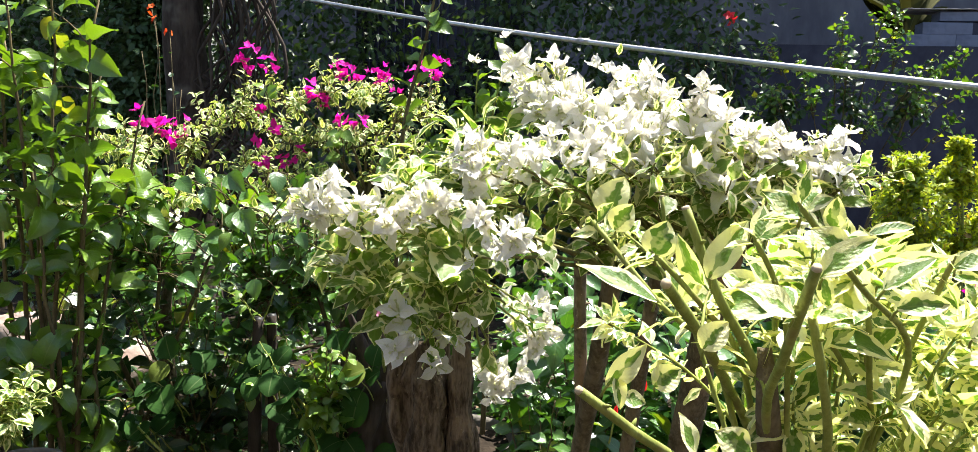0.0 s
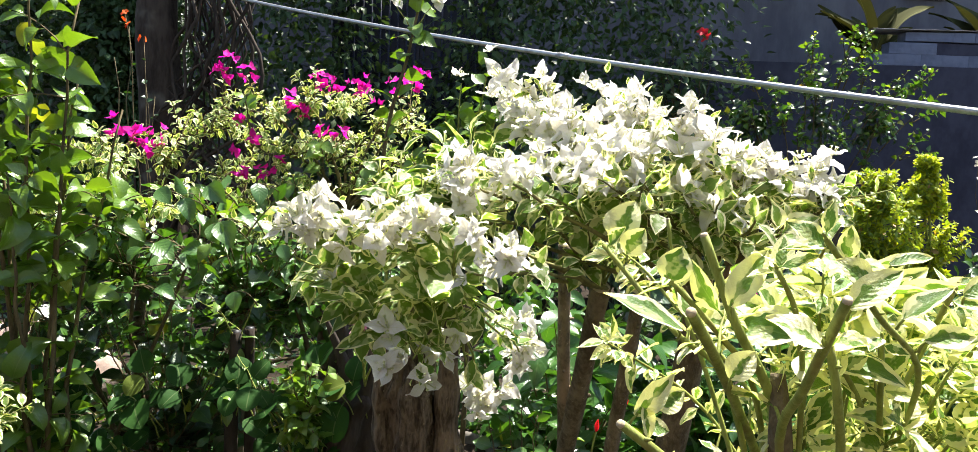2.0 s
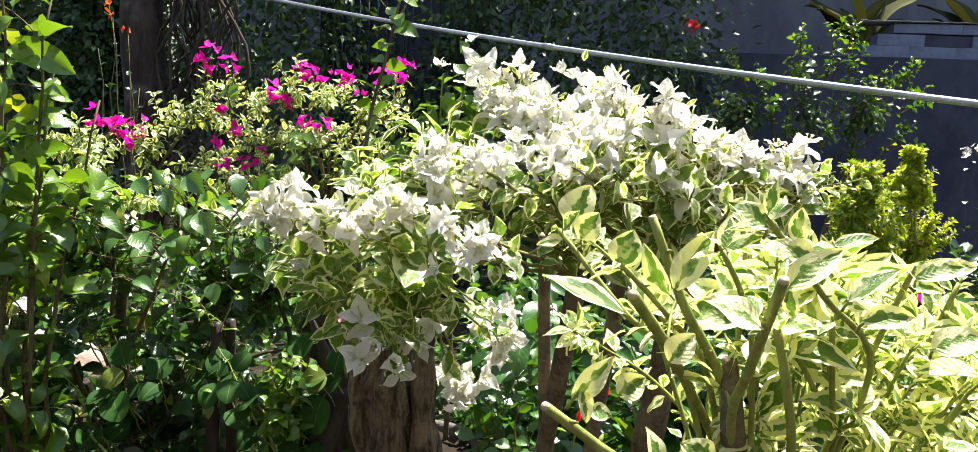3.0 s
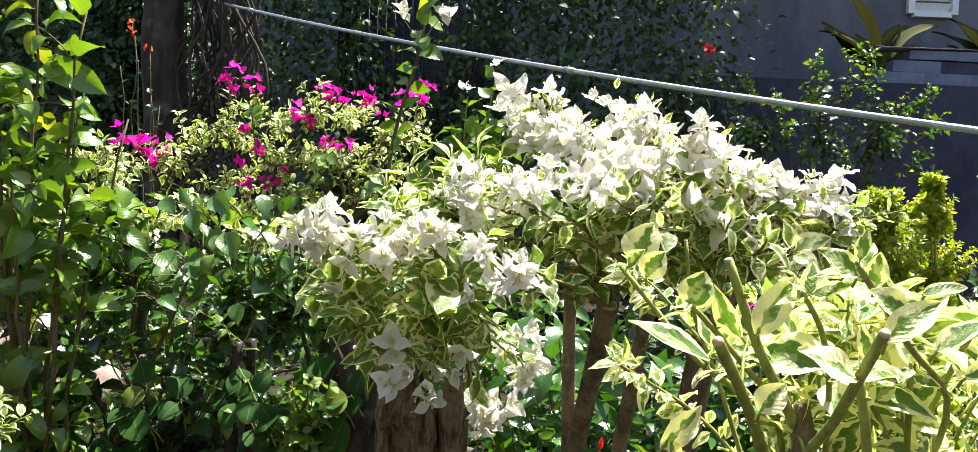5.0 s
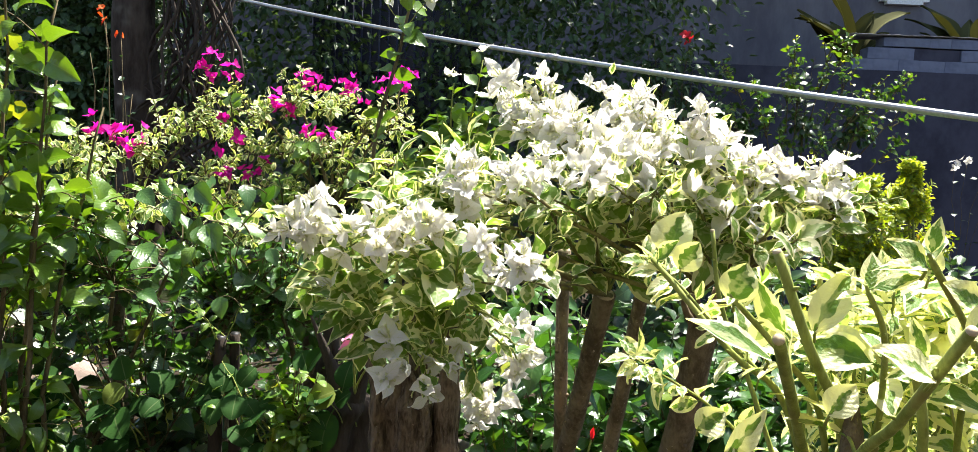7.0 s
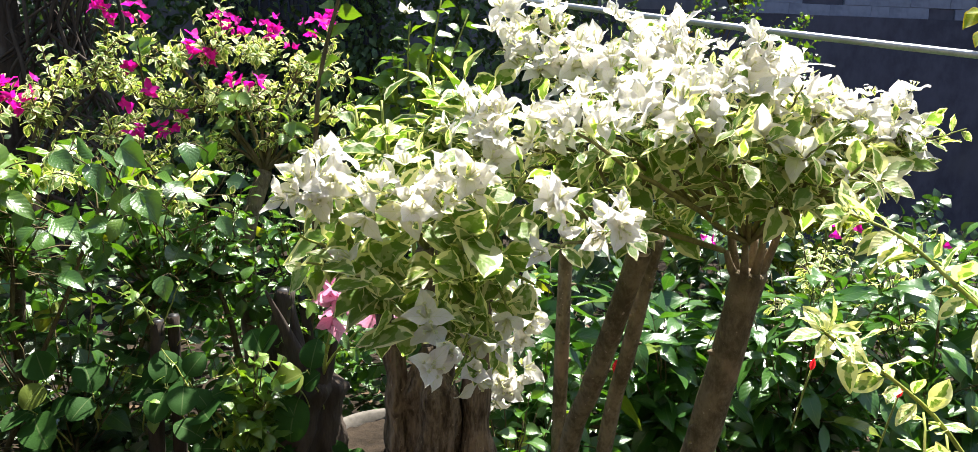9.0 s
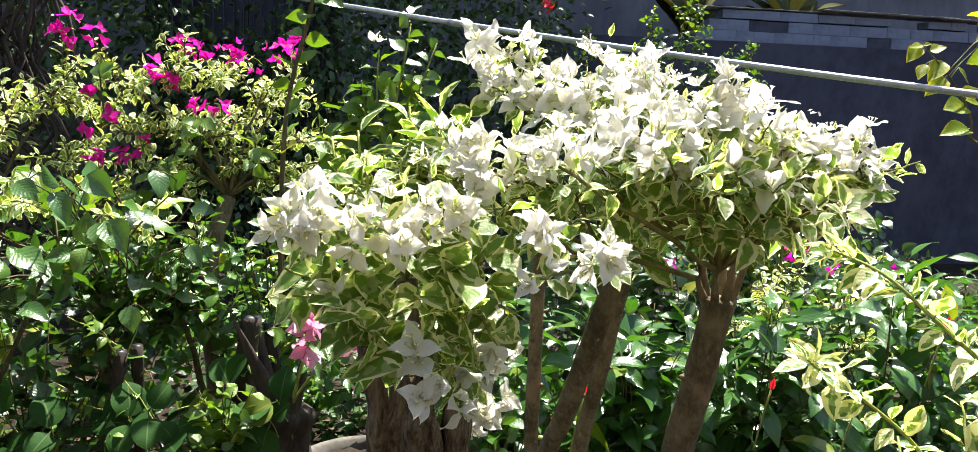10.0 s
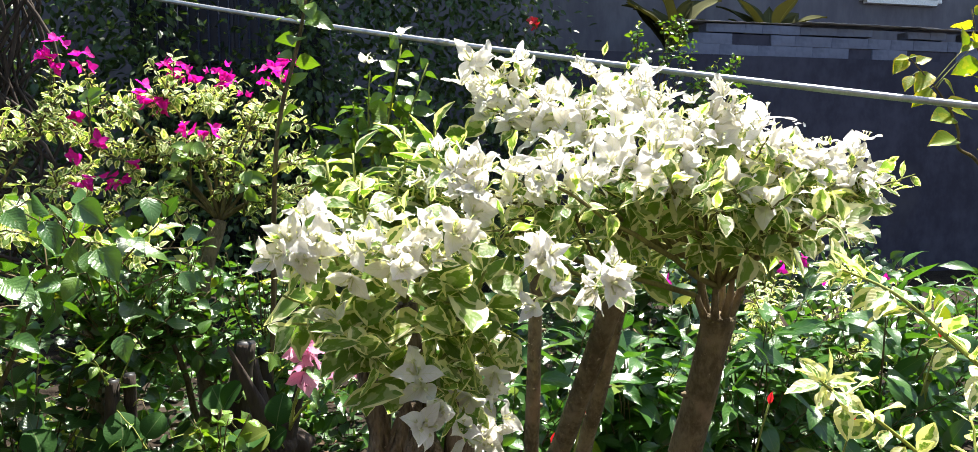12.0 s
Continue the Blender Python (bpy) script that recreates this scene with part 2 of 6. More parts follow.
M_SHEET = rough_mat("weathered_sheet", (0.22, 0.22, 0.24), (0.38, 0.38, 0.40), 6.0, 0.7, 0.5, 0.004, (0.3, 1, 1), (0.14, 0.12, 0.11))
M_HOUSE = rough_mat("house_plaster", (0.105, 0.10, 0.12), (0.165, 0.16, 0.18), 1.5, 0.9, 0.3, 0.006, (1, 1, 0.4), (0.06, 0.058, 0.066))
M_GATE = plain_mat("gate_blue_paint", (0.008, 0.010, 0.030), 0.45)


# ---- meshes: templates made once, then placed as leaves, petals and twigs ----
def mesh_of(name, verts, faces, uvs, mat, smooth=True):
    me = bpy.data.meshes.new(name)
    me.from_pydata([tuple(v) for v in verts], [], [tuple(f) for f in faces])
    if uvs is not None:
        layer = me.uv_layers.new(name="leaf")
        idx = np.empty(len(me.loops), dtype=np.int32)
        me.loops.foreach_get("vertex_index", idx)
        layer.data.foreach_set("uv", np.asarray(uvs, dtype=np.float32)[idx].ravel())
    me.polygons.foreach_set("use_smooth", np.full(len(me.polygons), smooth))
    me.materials.append(mat)
    me.update()
    return me


class Shape:
    """Vertices, faces and leaf coordinates of one leaf or flower, and the mesh that its objects share."""

    def __init__(self, verts, faces, uvs, mat):
        self.v, self.f, self.uv, self.mat, self.me = np.asarray(verts, float), faces, np.asarray(uvs, float), mat, None
        self.bracts, self.inner = (), None

    def mesh(self, name):
        if self.me is None:
            self.me = mesh_of(name, self.v, self.f, self.uv, self.mat)
        return self.me


def blade(length, width, belly=0.8, cup=0.25, droop=0.6, wave=0.0, tip=0.35, nu=2, nv=6, stalk=0.0, twist=0.0, blunt=0.85):
    """A leaf blade along +y with its upper side to +z: belly < 1 is widest near the base, droop bends it down along its length."""
    verts, faces, uvs = [], [], []
    y = z = 0.0
    cols = 2 * nu + 1
    for i in range(nv + 1):
        v = i / nv
        a = droop * v
        if i:
            y += math.cos(a) / nv * length
            z -= math.sin(a) / nv * length
        w = width / 2 * max(math.sin(math.pi * min(max(v, 0.012), 0.995) ** belly), 0.0) ** blunt * (1 - tip * v ** 3)
        tw = twist * v
        for j in range(cols):
            s = (j - nu) / nu
            x, zz = s * w, cup * abs(s) ** 1.4 * w + wave * width * math.sin(9 * v + 2.2 * s + wave * 40) * abs(s)
            verts.append((x * math.cos(tw) - zz * math.sin(tw), stalk + y + zz * math.sin(a), z + (x * math.sin(tw) + zz * math.cos(tw)) * math.cos(a)))
            uvs.append((0.5 + s / 2, v))
    for i in range(nv):
        for j in range(cols - 1):
            a = i * cols + j
            faces.append((a, a + 1, a + cols + 1, a + cols))
    if stalk:
        n = len(verts)
        r = width * 0.022 + 0.0004
        for yy in (0.0, stalk * 1.05):
            for k in range(3):
                verts.append((r * math.cos(k * 2.094), yy, r * math.sin(k * 2.094)))
                uvs.append((0.5, 0.02))
        for k in range(3):
            faces.append((n + k, n + (k + 1) % 3, n + 3 + (k + 1) % 3, n + 3 + k))
    return verts, faces, uvs


def merged(bits):
    verts, faces, uvs = [], [], []
    for (v, f, u), m in bits:
        n = len(verts)
        verts += [tuple(m @ Vector(p)) for p in v]
        faces += [tuple(i + n for i in q) for q in f]
        uvs += u
    return verts, faces, uvs


def flower_shape(rng, mat, length=0.04, width=0.031, opening=50, nu=2, nv=5, florets=True):
    """A bougainvillea flower along +z: three papery bracts round three thin florets."""
    bits, bracts, inner = [], [], []
    for k in range(3):
        b = blade(length * rng.uniform(0.85, 1.12), width * rng.uniform(0.9, 1.12), 0.74, rng.uniform(0.05, 0.4), rng.uniform(-0.5, 1.0), rng.uniform(0.04, 0.12), 0.4, nu, nv, 0.0, rng.uniform(-0.4, 0.4))
        bits.append((b, pose(0, 0, 0, 0, 0, 120 * k + rng.uniform(-18, 18)) @ pose(0, 0, 0, 90 - opening * rng.uniform(0.75, 1.25), 0, 0) @ pose(0, 0, 0, 0, rng.uniform(-15, 15), 0)))
        bracts.append((Shape(*b, mat), bits[-1][1]))
        if florets:
            r, h, v, f = 0.0011, length * 0.55, [], []
            for zz, rr in ((0.1 * h, r), (0.85 * h, r * 0.9), (h, r * 2.8)):
                v += [(rr * math.cos(q * 1.571), rr * math.sin(q * 1.571), zz) for q in range(4)]
            for ring in (0, 4):
                f += [(ring + q, ring + (q + 1) % 4, ring + 4 + (q + 1) % 4, ring + 4 + q) for q in range(4)]
            bits.append(((v, f, [(0.5, 0.02)] * 12), pose(0, 0, 0, 0, 0, 120 * k) @ pose(0, 0.002, 0, -16, 0, 0)))
            inner.append(bits[-1])
    shape = Shape(*merged(bits), mat)
    shape.bracts, shape.inner = bracts, Shape(*merged(inner), mat) if inner else None
    return shape


def star_shape(rng, mat, petals=5, length=0.03, width=0.022, opening=70):
    bits = []
    for k in range(petals):
        b = blade(length * rng.uniform(0.9, 1.1), width, 1.2, 0.15, rng.uniform(0.2, 0.8), 0.04, 0.0, 1, 4)
        bits.append((b, pose(0, 0, 0, 0, 0, 360 / petals * k + rng.uniform(-8, 8)) @ pose(0, 0, 0, 90 - opening, 0, 0)))
    return Shape(*merged(bits), mat)


def leaf_set(seed, mat, length, width, n=6, belly=0.8, cup=0.25, droop=(0.1, 1.1), wave=0.03, tip=0.35, nu=2, nv=6, stalk=0.15, blunt=0.85):
    rng = random.Random(seed)
    return [Shape(*blade(length * rng.uniform(0.85, 1.15), width * rng.uniform(0.85, 1.15), belly * rng.uniform(0.94, 1.06), cup * rng.uniform(0.2, 1.6), rng.uniform(*droop),
                         wave * rng.uniform(0, 1.8), tip, nu, nv, stalk * length, rng.uniform(-0.5, 0.5), blunt), mat) for _ in range(n)]


def aim(at, way, up=(0, 0, 1), size=1.0):
    """The pose of a leaf at a place that points along way with its upper side towards up."""
    y = Vector(way).normalized()
    x = y.cross(Vector(up))
    if x.length < 1e-4:
        x = y.orthogonal()
    x.normalize()
    z = x.cross(y)
    return Matrix.Translation(at) @ Matrix((x, y, z)).transposed().to_4x4() @ Matrix.Scale(size, 4)


def tube_data(points, radii, sides=6, rough=0.0, seed=0.0, cap=True):
    pts = [Vector(p) for p in points]
    verts, faces = [], []
    side = None
    for i, p in enumerate(pts):
        t = (pts[min(i + 1, len(pts) - 1)] - pts[max(i - 1, 0)]).normalized()
        side = (side - t * side.dot(t)).normalized() if side is not None else t.orthogonal().normalized()
        other = t.cross(side)
        for k in range(sides):
            a = 2 * math.pi * k / sides
            r = radii[i]
            if rough:
                q = p + side * math.cos(a) * r + other * math.sin(a) * r
                f1 = noise.noise(Vector((q.x * 14 + seed, q.y * 14, q.z * 5)))
                f2 = noise.noise(Vector((q.x * 40 + seed, q.y * 40, q.z * 12)))
                r *= 1 + rough * (f1 * 1.1 + f2 * 0.5 + 0.28 * math.sin(3 * a + 4 * p.z + seed) + 0.30 * abs(math.sin(2.5 * a + 9 * p.z + 3 * f1 + seed)))
            verts.append(tuple(p + side * math.cos(a) * r + other * math.sin(a) * r))
    for i in range(len(pts) - 1):
        for k in range(sides):
            a, b = i * sides + k, i * sides + (k + 1) % sides
            faces.append((a, b, b + sides, a + sides))
    if cap:
        n = len(verts)
        faces.append(tuple(range(sides))[::-1])
        faces.append(tuple(range(n - sides, n)))
    return verts, faces


def furrowed_data(axis, strands, ring, size, twist=1.6, seed=0.0, sides=84, rough=0.10):
    """A gnarled trunk whose outline is grown together from twisted strands round an axis."""
    verts, faces, n = [], [], len(axis) - 1
    for k, p in enumerate(axis):
        flare = (1.0 + 0.45 * math.exp(-p.z / 0.15)) * (1 - 0.35 * k / n)
        close = 1 - 0.8 * max(0.0, (k / n - 0.9) / 0.1)
        discs = []
        for q in range(strands):
            turn = q * 6.2832 / strands + twist * p.z + 0.45 * math.sin(q * 2.3 + p.z * 7 + seed)
            discs.append((Vector((math.cos(turn), math.sin(turn))) * ring * flare, size * flare * (1 + 0.22 * math.sin(p.z * 22 + q * 1.9 + seed) + 0.12 * math.sin(p.z * 55 + q))))
        for j in range(sides):
            a = 6.2832 * j / sides
            d = Vector((math.cos(a), math.sin(a)))
            r = size
            for at, s in discs:
                along = at.dot(d)
                inside = s * s - (at.length_squared - along * along)
                if inside > 0:
                    r = max(r, along + math.sqrt(inside))
            q3 = Vector((d.x * r * 60 + seed, d.y * r * 60, p.z * 22))
            r *= close * (1 + rough * (noise.noise(q3) + 0.6 * noise.noise(q3 * 2.7)))
            verts.append((p.x + d.x * r, p.y + d.y * r, p.z))
    for k in range(n):
        for j in range(sides):
            m = (j + 1) % sides
            faces.append((k * sides + j, k * sides + m, (k + 1) * sides + m, (k + 1) * sides + j))
    faces.append(tuple(range(n * sides, (n + 1) * sides)))
    return verts, faces


def curve_points(a, b, bow=(0, 0, 0), n=8, wobble=0.0, rng=None):
    """Points of a bowed line from a to b."""
    a, b, mid = Vector(a), Vector(b), (Vector(a) + Vector(b)) / 2 + Vector(bow)
    out = []
    for i in range(n + 1):
        t = i / n
        p = a * (1 - t) ** 2 + mid * 2 * t * (1 - t) + b * t * t
        if wobble and 0 < i < n:
            p += Vector((rng.uniform(-1, 1), rng.uniform(-1, 1), rng.uniform(-1, 1))) * wobble
        out.append(p)
    return out


def smooth_points(points, n=6):
    """A smooth line through the given points."""
    p = [Vector(q) for q in points]
    p = [p[0] * 2 - p[1], *p, p[-1] * 2 - p[-2]]
    out = []
    for i in range(1, len(p) - 2):
        for k in range(n):
            t = k / n
            out.append(0.5 * (2 * p[i] + (p[i + 1] - p[i - 1]) * t + (2 * p[i - 1] - 5 * p[i] + 4 * p[i + 1] - p[i + 2]) * t * t + (3 * p[i] - p[i - 1] - 3 * p[i + 1] + p[i + 2]) * t ** 3))
    return out + [p[-2]]


def part(name, verts, faces, mat, parent, label="", smooth=True):
    """One mesh object under a thing, given in the world's metres."""
    me = mesh_of(name, np.asarray(verts, float) - np.array(parent.matrix_basis.translation), faces, None, mat, smooth)
    ob = new(name, me)
    ob.parent = parent
    return tagged(ob, label) if label else ob


def thing(name, base, label, category, group="", kind=""):
    ob = new(name)
    ob.empty_display_size = 0.05
    ob.matrix_basis = Matrix.Translation(base)
    return tagged(ob, label, category, group, kind)


# holes in the greenery: middle and radius
GAPS_SIDE = [  # among the tall green shrubs
    ((-1.13, 1.65, 0.64), 0.085), ((-1.3, 1.95, 0.56), 0.10), ((-0.99, 1.45, 0.69), 0.12), ((-0.87, 1.62, 1.14), 0.10), ((-1.55, 2.3, 0.45), 0.12),
    ((-1.42, 1.72, 0.82), 0.08), ((-1.02, 1.70, 0.78), 0.075), ((-0.86, 1.78, 0.90), 0.06), ((-0.95, 1.75, 0.52), 0.09), ((-1.22, 1.62, 0.94), 0.06),
    ((-1.45, 1.8, 0.5), 0.10), ((-0.88, 1.82, 0.86), 0.06), ((-0.86, 1.62, 0.774), 0.07), ((-0.95, 1.8, 0.78), 0.08), ((-0.92, 1.8, 0.70), 0.08),
    ((-1.146, 1.65, 0.632), 0.07), ((-1.046, 1.5, 0.672), 0.085), ((-1.385, 2.0, 0.537), 0.08),
]
GAPS_MIDDLE = [  # between them and the white bougainvillea
    ((-0.74, 1.72, 0.60), 0.07), ((-0.62, 1.75, 0.70), 0.06), ((-0.82, 1.62, 0.38), 0.09), ((-0.82, 1.52, 1.14), 0.09), ((-0.58, 1.85, 0.86), 0.07),
    ((-0.5, 1.8, 0.58), 0.07), ((-0.70, 1.66, 0.80), 0.06), ((-0.24, 1.72, 0.55), 0.09), ((-0.33, 1.75, 0.50), 0.08), ((-0.60, 1.72, 0.62), 0.05),
    ((-0.55, 1.65, 0.77), 0.05), ((-0.61, 1.82, 0.75), 0.06), ((-0.80, 1.65, 0.885), 0.05), ((-0.75, 1.65, 0.795), 0.045), ((-0.39, 1.68, 0.69), 0.05),
    ((-0.42, 1.85, 0.65), 0.06), ((-0.228, 0.97, 0.872), 0.028), ((-0.245, 0.95, 0.885), 0.02), ((-0.835, 1.62, 0.835), 0.07), ((-0.735, 1.62, 0.797), 0.05),
]
GAPS = [(Vector(at), r) for at, r in GAPS_SIDE + GAPS_MIDDLE]


class Plant:
    """A plant: wood as meshes, leaves and flowers gathered first and then placed."""

    def __init__(self, name, base, label, category="shrub", seed=0, group=""):
        self.root, self.base, self.rng, self.held = thing(name, base, label, category, group), Vector(base), random.Random(seed), {}
        self.wood, self.face, self.edge = [], 0.4, 0.0

    def put(self, kind, shape, m):
        if any((m.translation - g).length < r for g, r in GAPS) or (self.edge and m.translation.x < m.translation.y - self.edge):
            return
        self.held.setdefault(kind, []).append((shape, m))

    def stem(self, points, radii, mat, name="branch", sides=6, rough=0.0, seed=0.0, label=""):
        return part(name, *tube_data(points, radii, sides, rough, seed), mat, self.root, label)

    def spray(self, a, b, shapes, count, r0=0.004, r1=0.0015, bow=(0, 0, 0), start=0.35, mat=None, size=(0.75, 1.15), kind="leaf", lift=0.25, name="branch", wood=True, flat=0.5, joined=False):
        """A branch from a to b with leaves set round it, small ones at its tip."""
        rng = self.rng
        pts = curve_points(a, b, bow, 8, (Vector(b) - Vector(a)).length * 0.012, rng)
        if wood:
            radii = [r0 + (r1 - r0) * i / 8 for i in range(9)]
            if joined:
                self.wood.append((tube_data(pts, radii, 5), mat or M_TWIG))
            else:
                self.stem(pts, radii, mat or M_TWIG, name, 5)
        turn = rng.uniform(0, 6.28)
        for k in range(count):
            s = start + (1 - start) * (k + rng.random() * 0.6) / count
            f = min(s, 0.999) * 8
            i = int(f)
            p = pts[i].lerp(pts[i + 1], f - i)
            t = (pts[i + 1] - pts[i]).normalized()
            turn += 2.4
            side = t.orthogonal().normalized()
            radial = side * math.cos(turn) + t.cross(side) * math.sin(turn)
            way = t * rng.uniform(0.2, 0.8) + radial + Vector((0, 0, lift * rng.uniform(-1, 1)))
            up = Vector((rng.gauss(0, flat), rng.gauss(-self.face, flat), 1.0)) + t * 0.2
            self.put(kind, rng.choice(shapes), aim(p, way, up, rng.uniform(*size) * (1.0 - 0.35 * max(0, s - 0.8) / 0.2)))

    def cluster(self, tip, shapes, count, radius, out=(0, 0, 1), size=(0.8, 1.15), kind="flower", spread=0.9):
        """Flowers round a tip that open outwards."""
        rng = self.rng
        for _ in range(count):
            d = Vector((rng.gauss(0, 1), rng.gauss(0, 1), rng.gauss(0, 1))).normalized()
            p = Vector(tip) + d * radius * rng.uniform(0.25, 1.0)
            way = d * spread + Vector(out)
            z = way.normalized()
            x = z.orthogonal().normalized()
            m = Matrix((x, z.cross(x), z)).transposed().to_4x4() @ pose(0, 0, 0, 0, 0, rng.uniform(0, 360))
            self.put(kind, rng.choice(shapes), Matrix.Translation(p) @ m @ Matrix.Scale(rng.uniform(*size), 4))

    def finish(self, limit=300, loose="foliage"):
        """The pieces on the side where one stands become objects of their own, those behind are joined."""
        shift = Matrix.Translation(-self.base)
        for kind, some in self.held.items():
            name = kind
            some.sort(key=lambda sm: sm[1].translation.y - 0.3 * sm[1].translation.z)
            for k, (shape, m) in enumerate(some[:limit]):
                split = shape.inner is not None and k < 130
                ob = new(name, shape.inner.mesh("florets") if split else shape.mesh(name))
                for bract, turn in shape.bracts if split else ():
                    leaf = new("bract", bract.mesh("bract"))
                    leaf.parent = ob
                    leaf.matrix_basis = turn
                ob.parent = self.root
                ob.matrix_basis = shift @ m
            rest = some[limit:]
            if rest:
                by_mat = {}
                for shape, m in rest:
                    by_mat.setdefault(shape.mat.name, []).append((shape, m))
                for _, rows in by_mat.items():
                    ob = new(loose if kind == "leaf" else name + "_mass", joined_mesh(loose, rows, shift))
                    ob.parent = self.root
                    tagged(ob, kind="stuff")
        if self.wood:
            by_mat = {}
            for (v, f), mat in self.wood:
                by_mat.setdefault(mat.name, (mat, [], []))
                _, vs, fs = by_mat[mat.name]
                n = len(vs)
                vs += v
                fs += [tuple(i + n for i in q) for q in f]
            for mat, vs, fs in by_mat.values():
                tagged(part("twig_mass", vs, fs, mat, self.root), kind="stuff")


def joined_mesh(name, rows, shift=Matrix()):
    verts, faces, uvs, n = [], [], [], 0
    for shape, m in rows:
        a = np.array(shift @ m)
        verts.append(shape.v @ a[:3, :3].T + a[:3, 3])
        uvs.append(shape.uv)
        faces += [tuple(i + n for i in q) for q in shape.f]
        n += len(shape.v)
    return mesh_of(name, np.concatenate(verts), faces, np.concatenate(uvs), rows[0][0].mat)


def box_data(x0, x1, y0, y1, z0, z1):
    v = [(x, y, z) for z in (z0, z1) for y in (y0, y1) for x in (x0, x1)]
    return v, [(0, 2, 3, 1), (4, 5, 7, 6), (0, 1, 5, 4), (1, 3, 7, 5), (3, 2, 6, 7), (2, 0, 4, 6)]


def bevelled(name, size, mat, bevel=0.01, cuts=0, rough=0.0, seed=0):
    bm = bmesh.new()
    bmesh.ops.create_cube(bm, size=1)
    bmesh.ops.scale(bm, vec=size, verts=bm.verts)
    if bevel:
        bmesh.ops.bevel(bm, geom=bm.edges[:], offset=bevel, segments=2, affect="EDGES")
    me = bpy.data.meshes.new(name)
    bm.to_mesh(me)
    bm.free()
    me.materials.append(mat)
    return me


def setting(name, data, mat, label="", category="", smooth=False):
    ob = new(name, mesh_of(name, *data, None, mat, smooth))
    return tagged(ob, label, category, "", "structure")


# ---- the setting ----
def make_ground():
    n, verts, faces = 72, [], []
    axis = [(-1 if i < n / 2 else 1) * (abs(i - n / 2) / (n / 2)) ** 3 * 60 for i in range(n + 1)]
    for yy in axis:
        for xx in axis:
            near = max(0.0, 1 - (abs(xx) + abs(yy - 2)) / 14)
            verts.append((xx, yy + 2, near * 0.05 * noise.noise(Vector((xx * 1.7, yy * 1.7, 0))) - 0.02))
    for i in range(n):
        for j in range(n):
            a = i * (n + 1) + j
            faces.append((a, a + 1, a + n + 2, a + n + 1))
    setting("ground", (verts, faces), M_SOIL, "bare dark garden soil between the plants", "ground", True)


make_ground()
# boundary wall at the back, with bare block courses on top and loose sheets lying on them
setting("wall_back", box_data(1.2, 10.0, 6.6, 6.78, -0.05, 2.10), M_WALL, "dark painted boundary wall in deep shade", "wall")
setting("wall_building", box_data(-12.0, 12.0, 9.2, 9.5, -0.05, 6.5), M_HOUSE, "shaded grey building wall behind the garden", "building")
# unseen wall added behind the camera: cuts low sky light, deepens shade
setting("wall_house", box_data(-9.0, 9.0, -2.2, -1.95, -0.05, 3.9), M_PLASTER, "plain plastered house wall that closes the garden", "wall")
setting("wall_pale", box_data(-9.0, -3.1, 6.6, 6.78, -0.05, 3.3), M_PALE, "pale plastered boundary wall behind the tree", "wall")
def make_blocks():
    """Three courses of broken block on the wall, the bare ones pale, the others still painted dark."""
    wall, rng = bpy.data.objects["wall_back"], random.Random(900)
    for row, bare in enumerate((0.6, 0.95, 0.97)):
        x = 3.0 + 0.13 * row
        while x < 9.8:
            w = rng.choice((0.40, 0.40, 0.26, 0.18))
            if row < 2 or rng.random() > 0.14:
                pale = rng.random() < bare
                ob = new("block", bevelled("block", (w, 0.15, 0.098 - 0.03 * (row == 2) * rng.random()), M_BLOCK if pale else M_WALL, 0.002))
                ob.parent = wall
                ob.matrix_basis = pose(x + w / 2, 6.69 + rng.uniform(-0.003, 0.003) + (0 if pale else 0.015), 2.152 + row * 0.100, 0, rng.uniform(-0.6, 0.6), rng.uniform(-1, 1))
            x += w + 0.001


make_blocks()


def make_sheets():
    """Weathered corrugated sheets lying along the top of the wall."""
    rng = random.Random(77)
    for i in range(5):
        n, verts, faces = 40, [], []
        for k in range(n + 1):
            for y in (-0.16, 0.35):
                z = 0.0025 * math.sin(k * 1.9)
                verts += [(k / n * 1.5 - 0.75, y, z), (k / n * 1.5 - 0.75, y, z - 0.004)]
        for k in range(n):
            a = 4 * k
            faces += [(a, a + 2, a + 6, a + 4), (a + 1, a + 5, a + 7, a + 3), (a, a + 4, a + 5, a + 1), (a + 2, a + 3, a + 7, a + 6)]
        ob = new("roofing_sheet", mesh_of("roofing_sheet", verts, faces, None, M_SHEET))
        ob.matrix_basis = pose(3.7 + 1.28 * i, 6.72 + rng.uniform(-0.05, 0.05), 2.425 + 0.012 * (i % 2), rng.uniform(4, 8), rng.uniform(-0.8, 0.8), rng.uniform(-3, 3))
        tagged(ob, "weathered grey corrugated sheet lying on the wall", "roofing sheet", "sheets on the wall")


make_sheets()


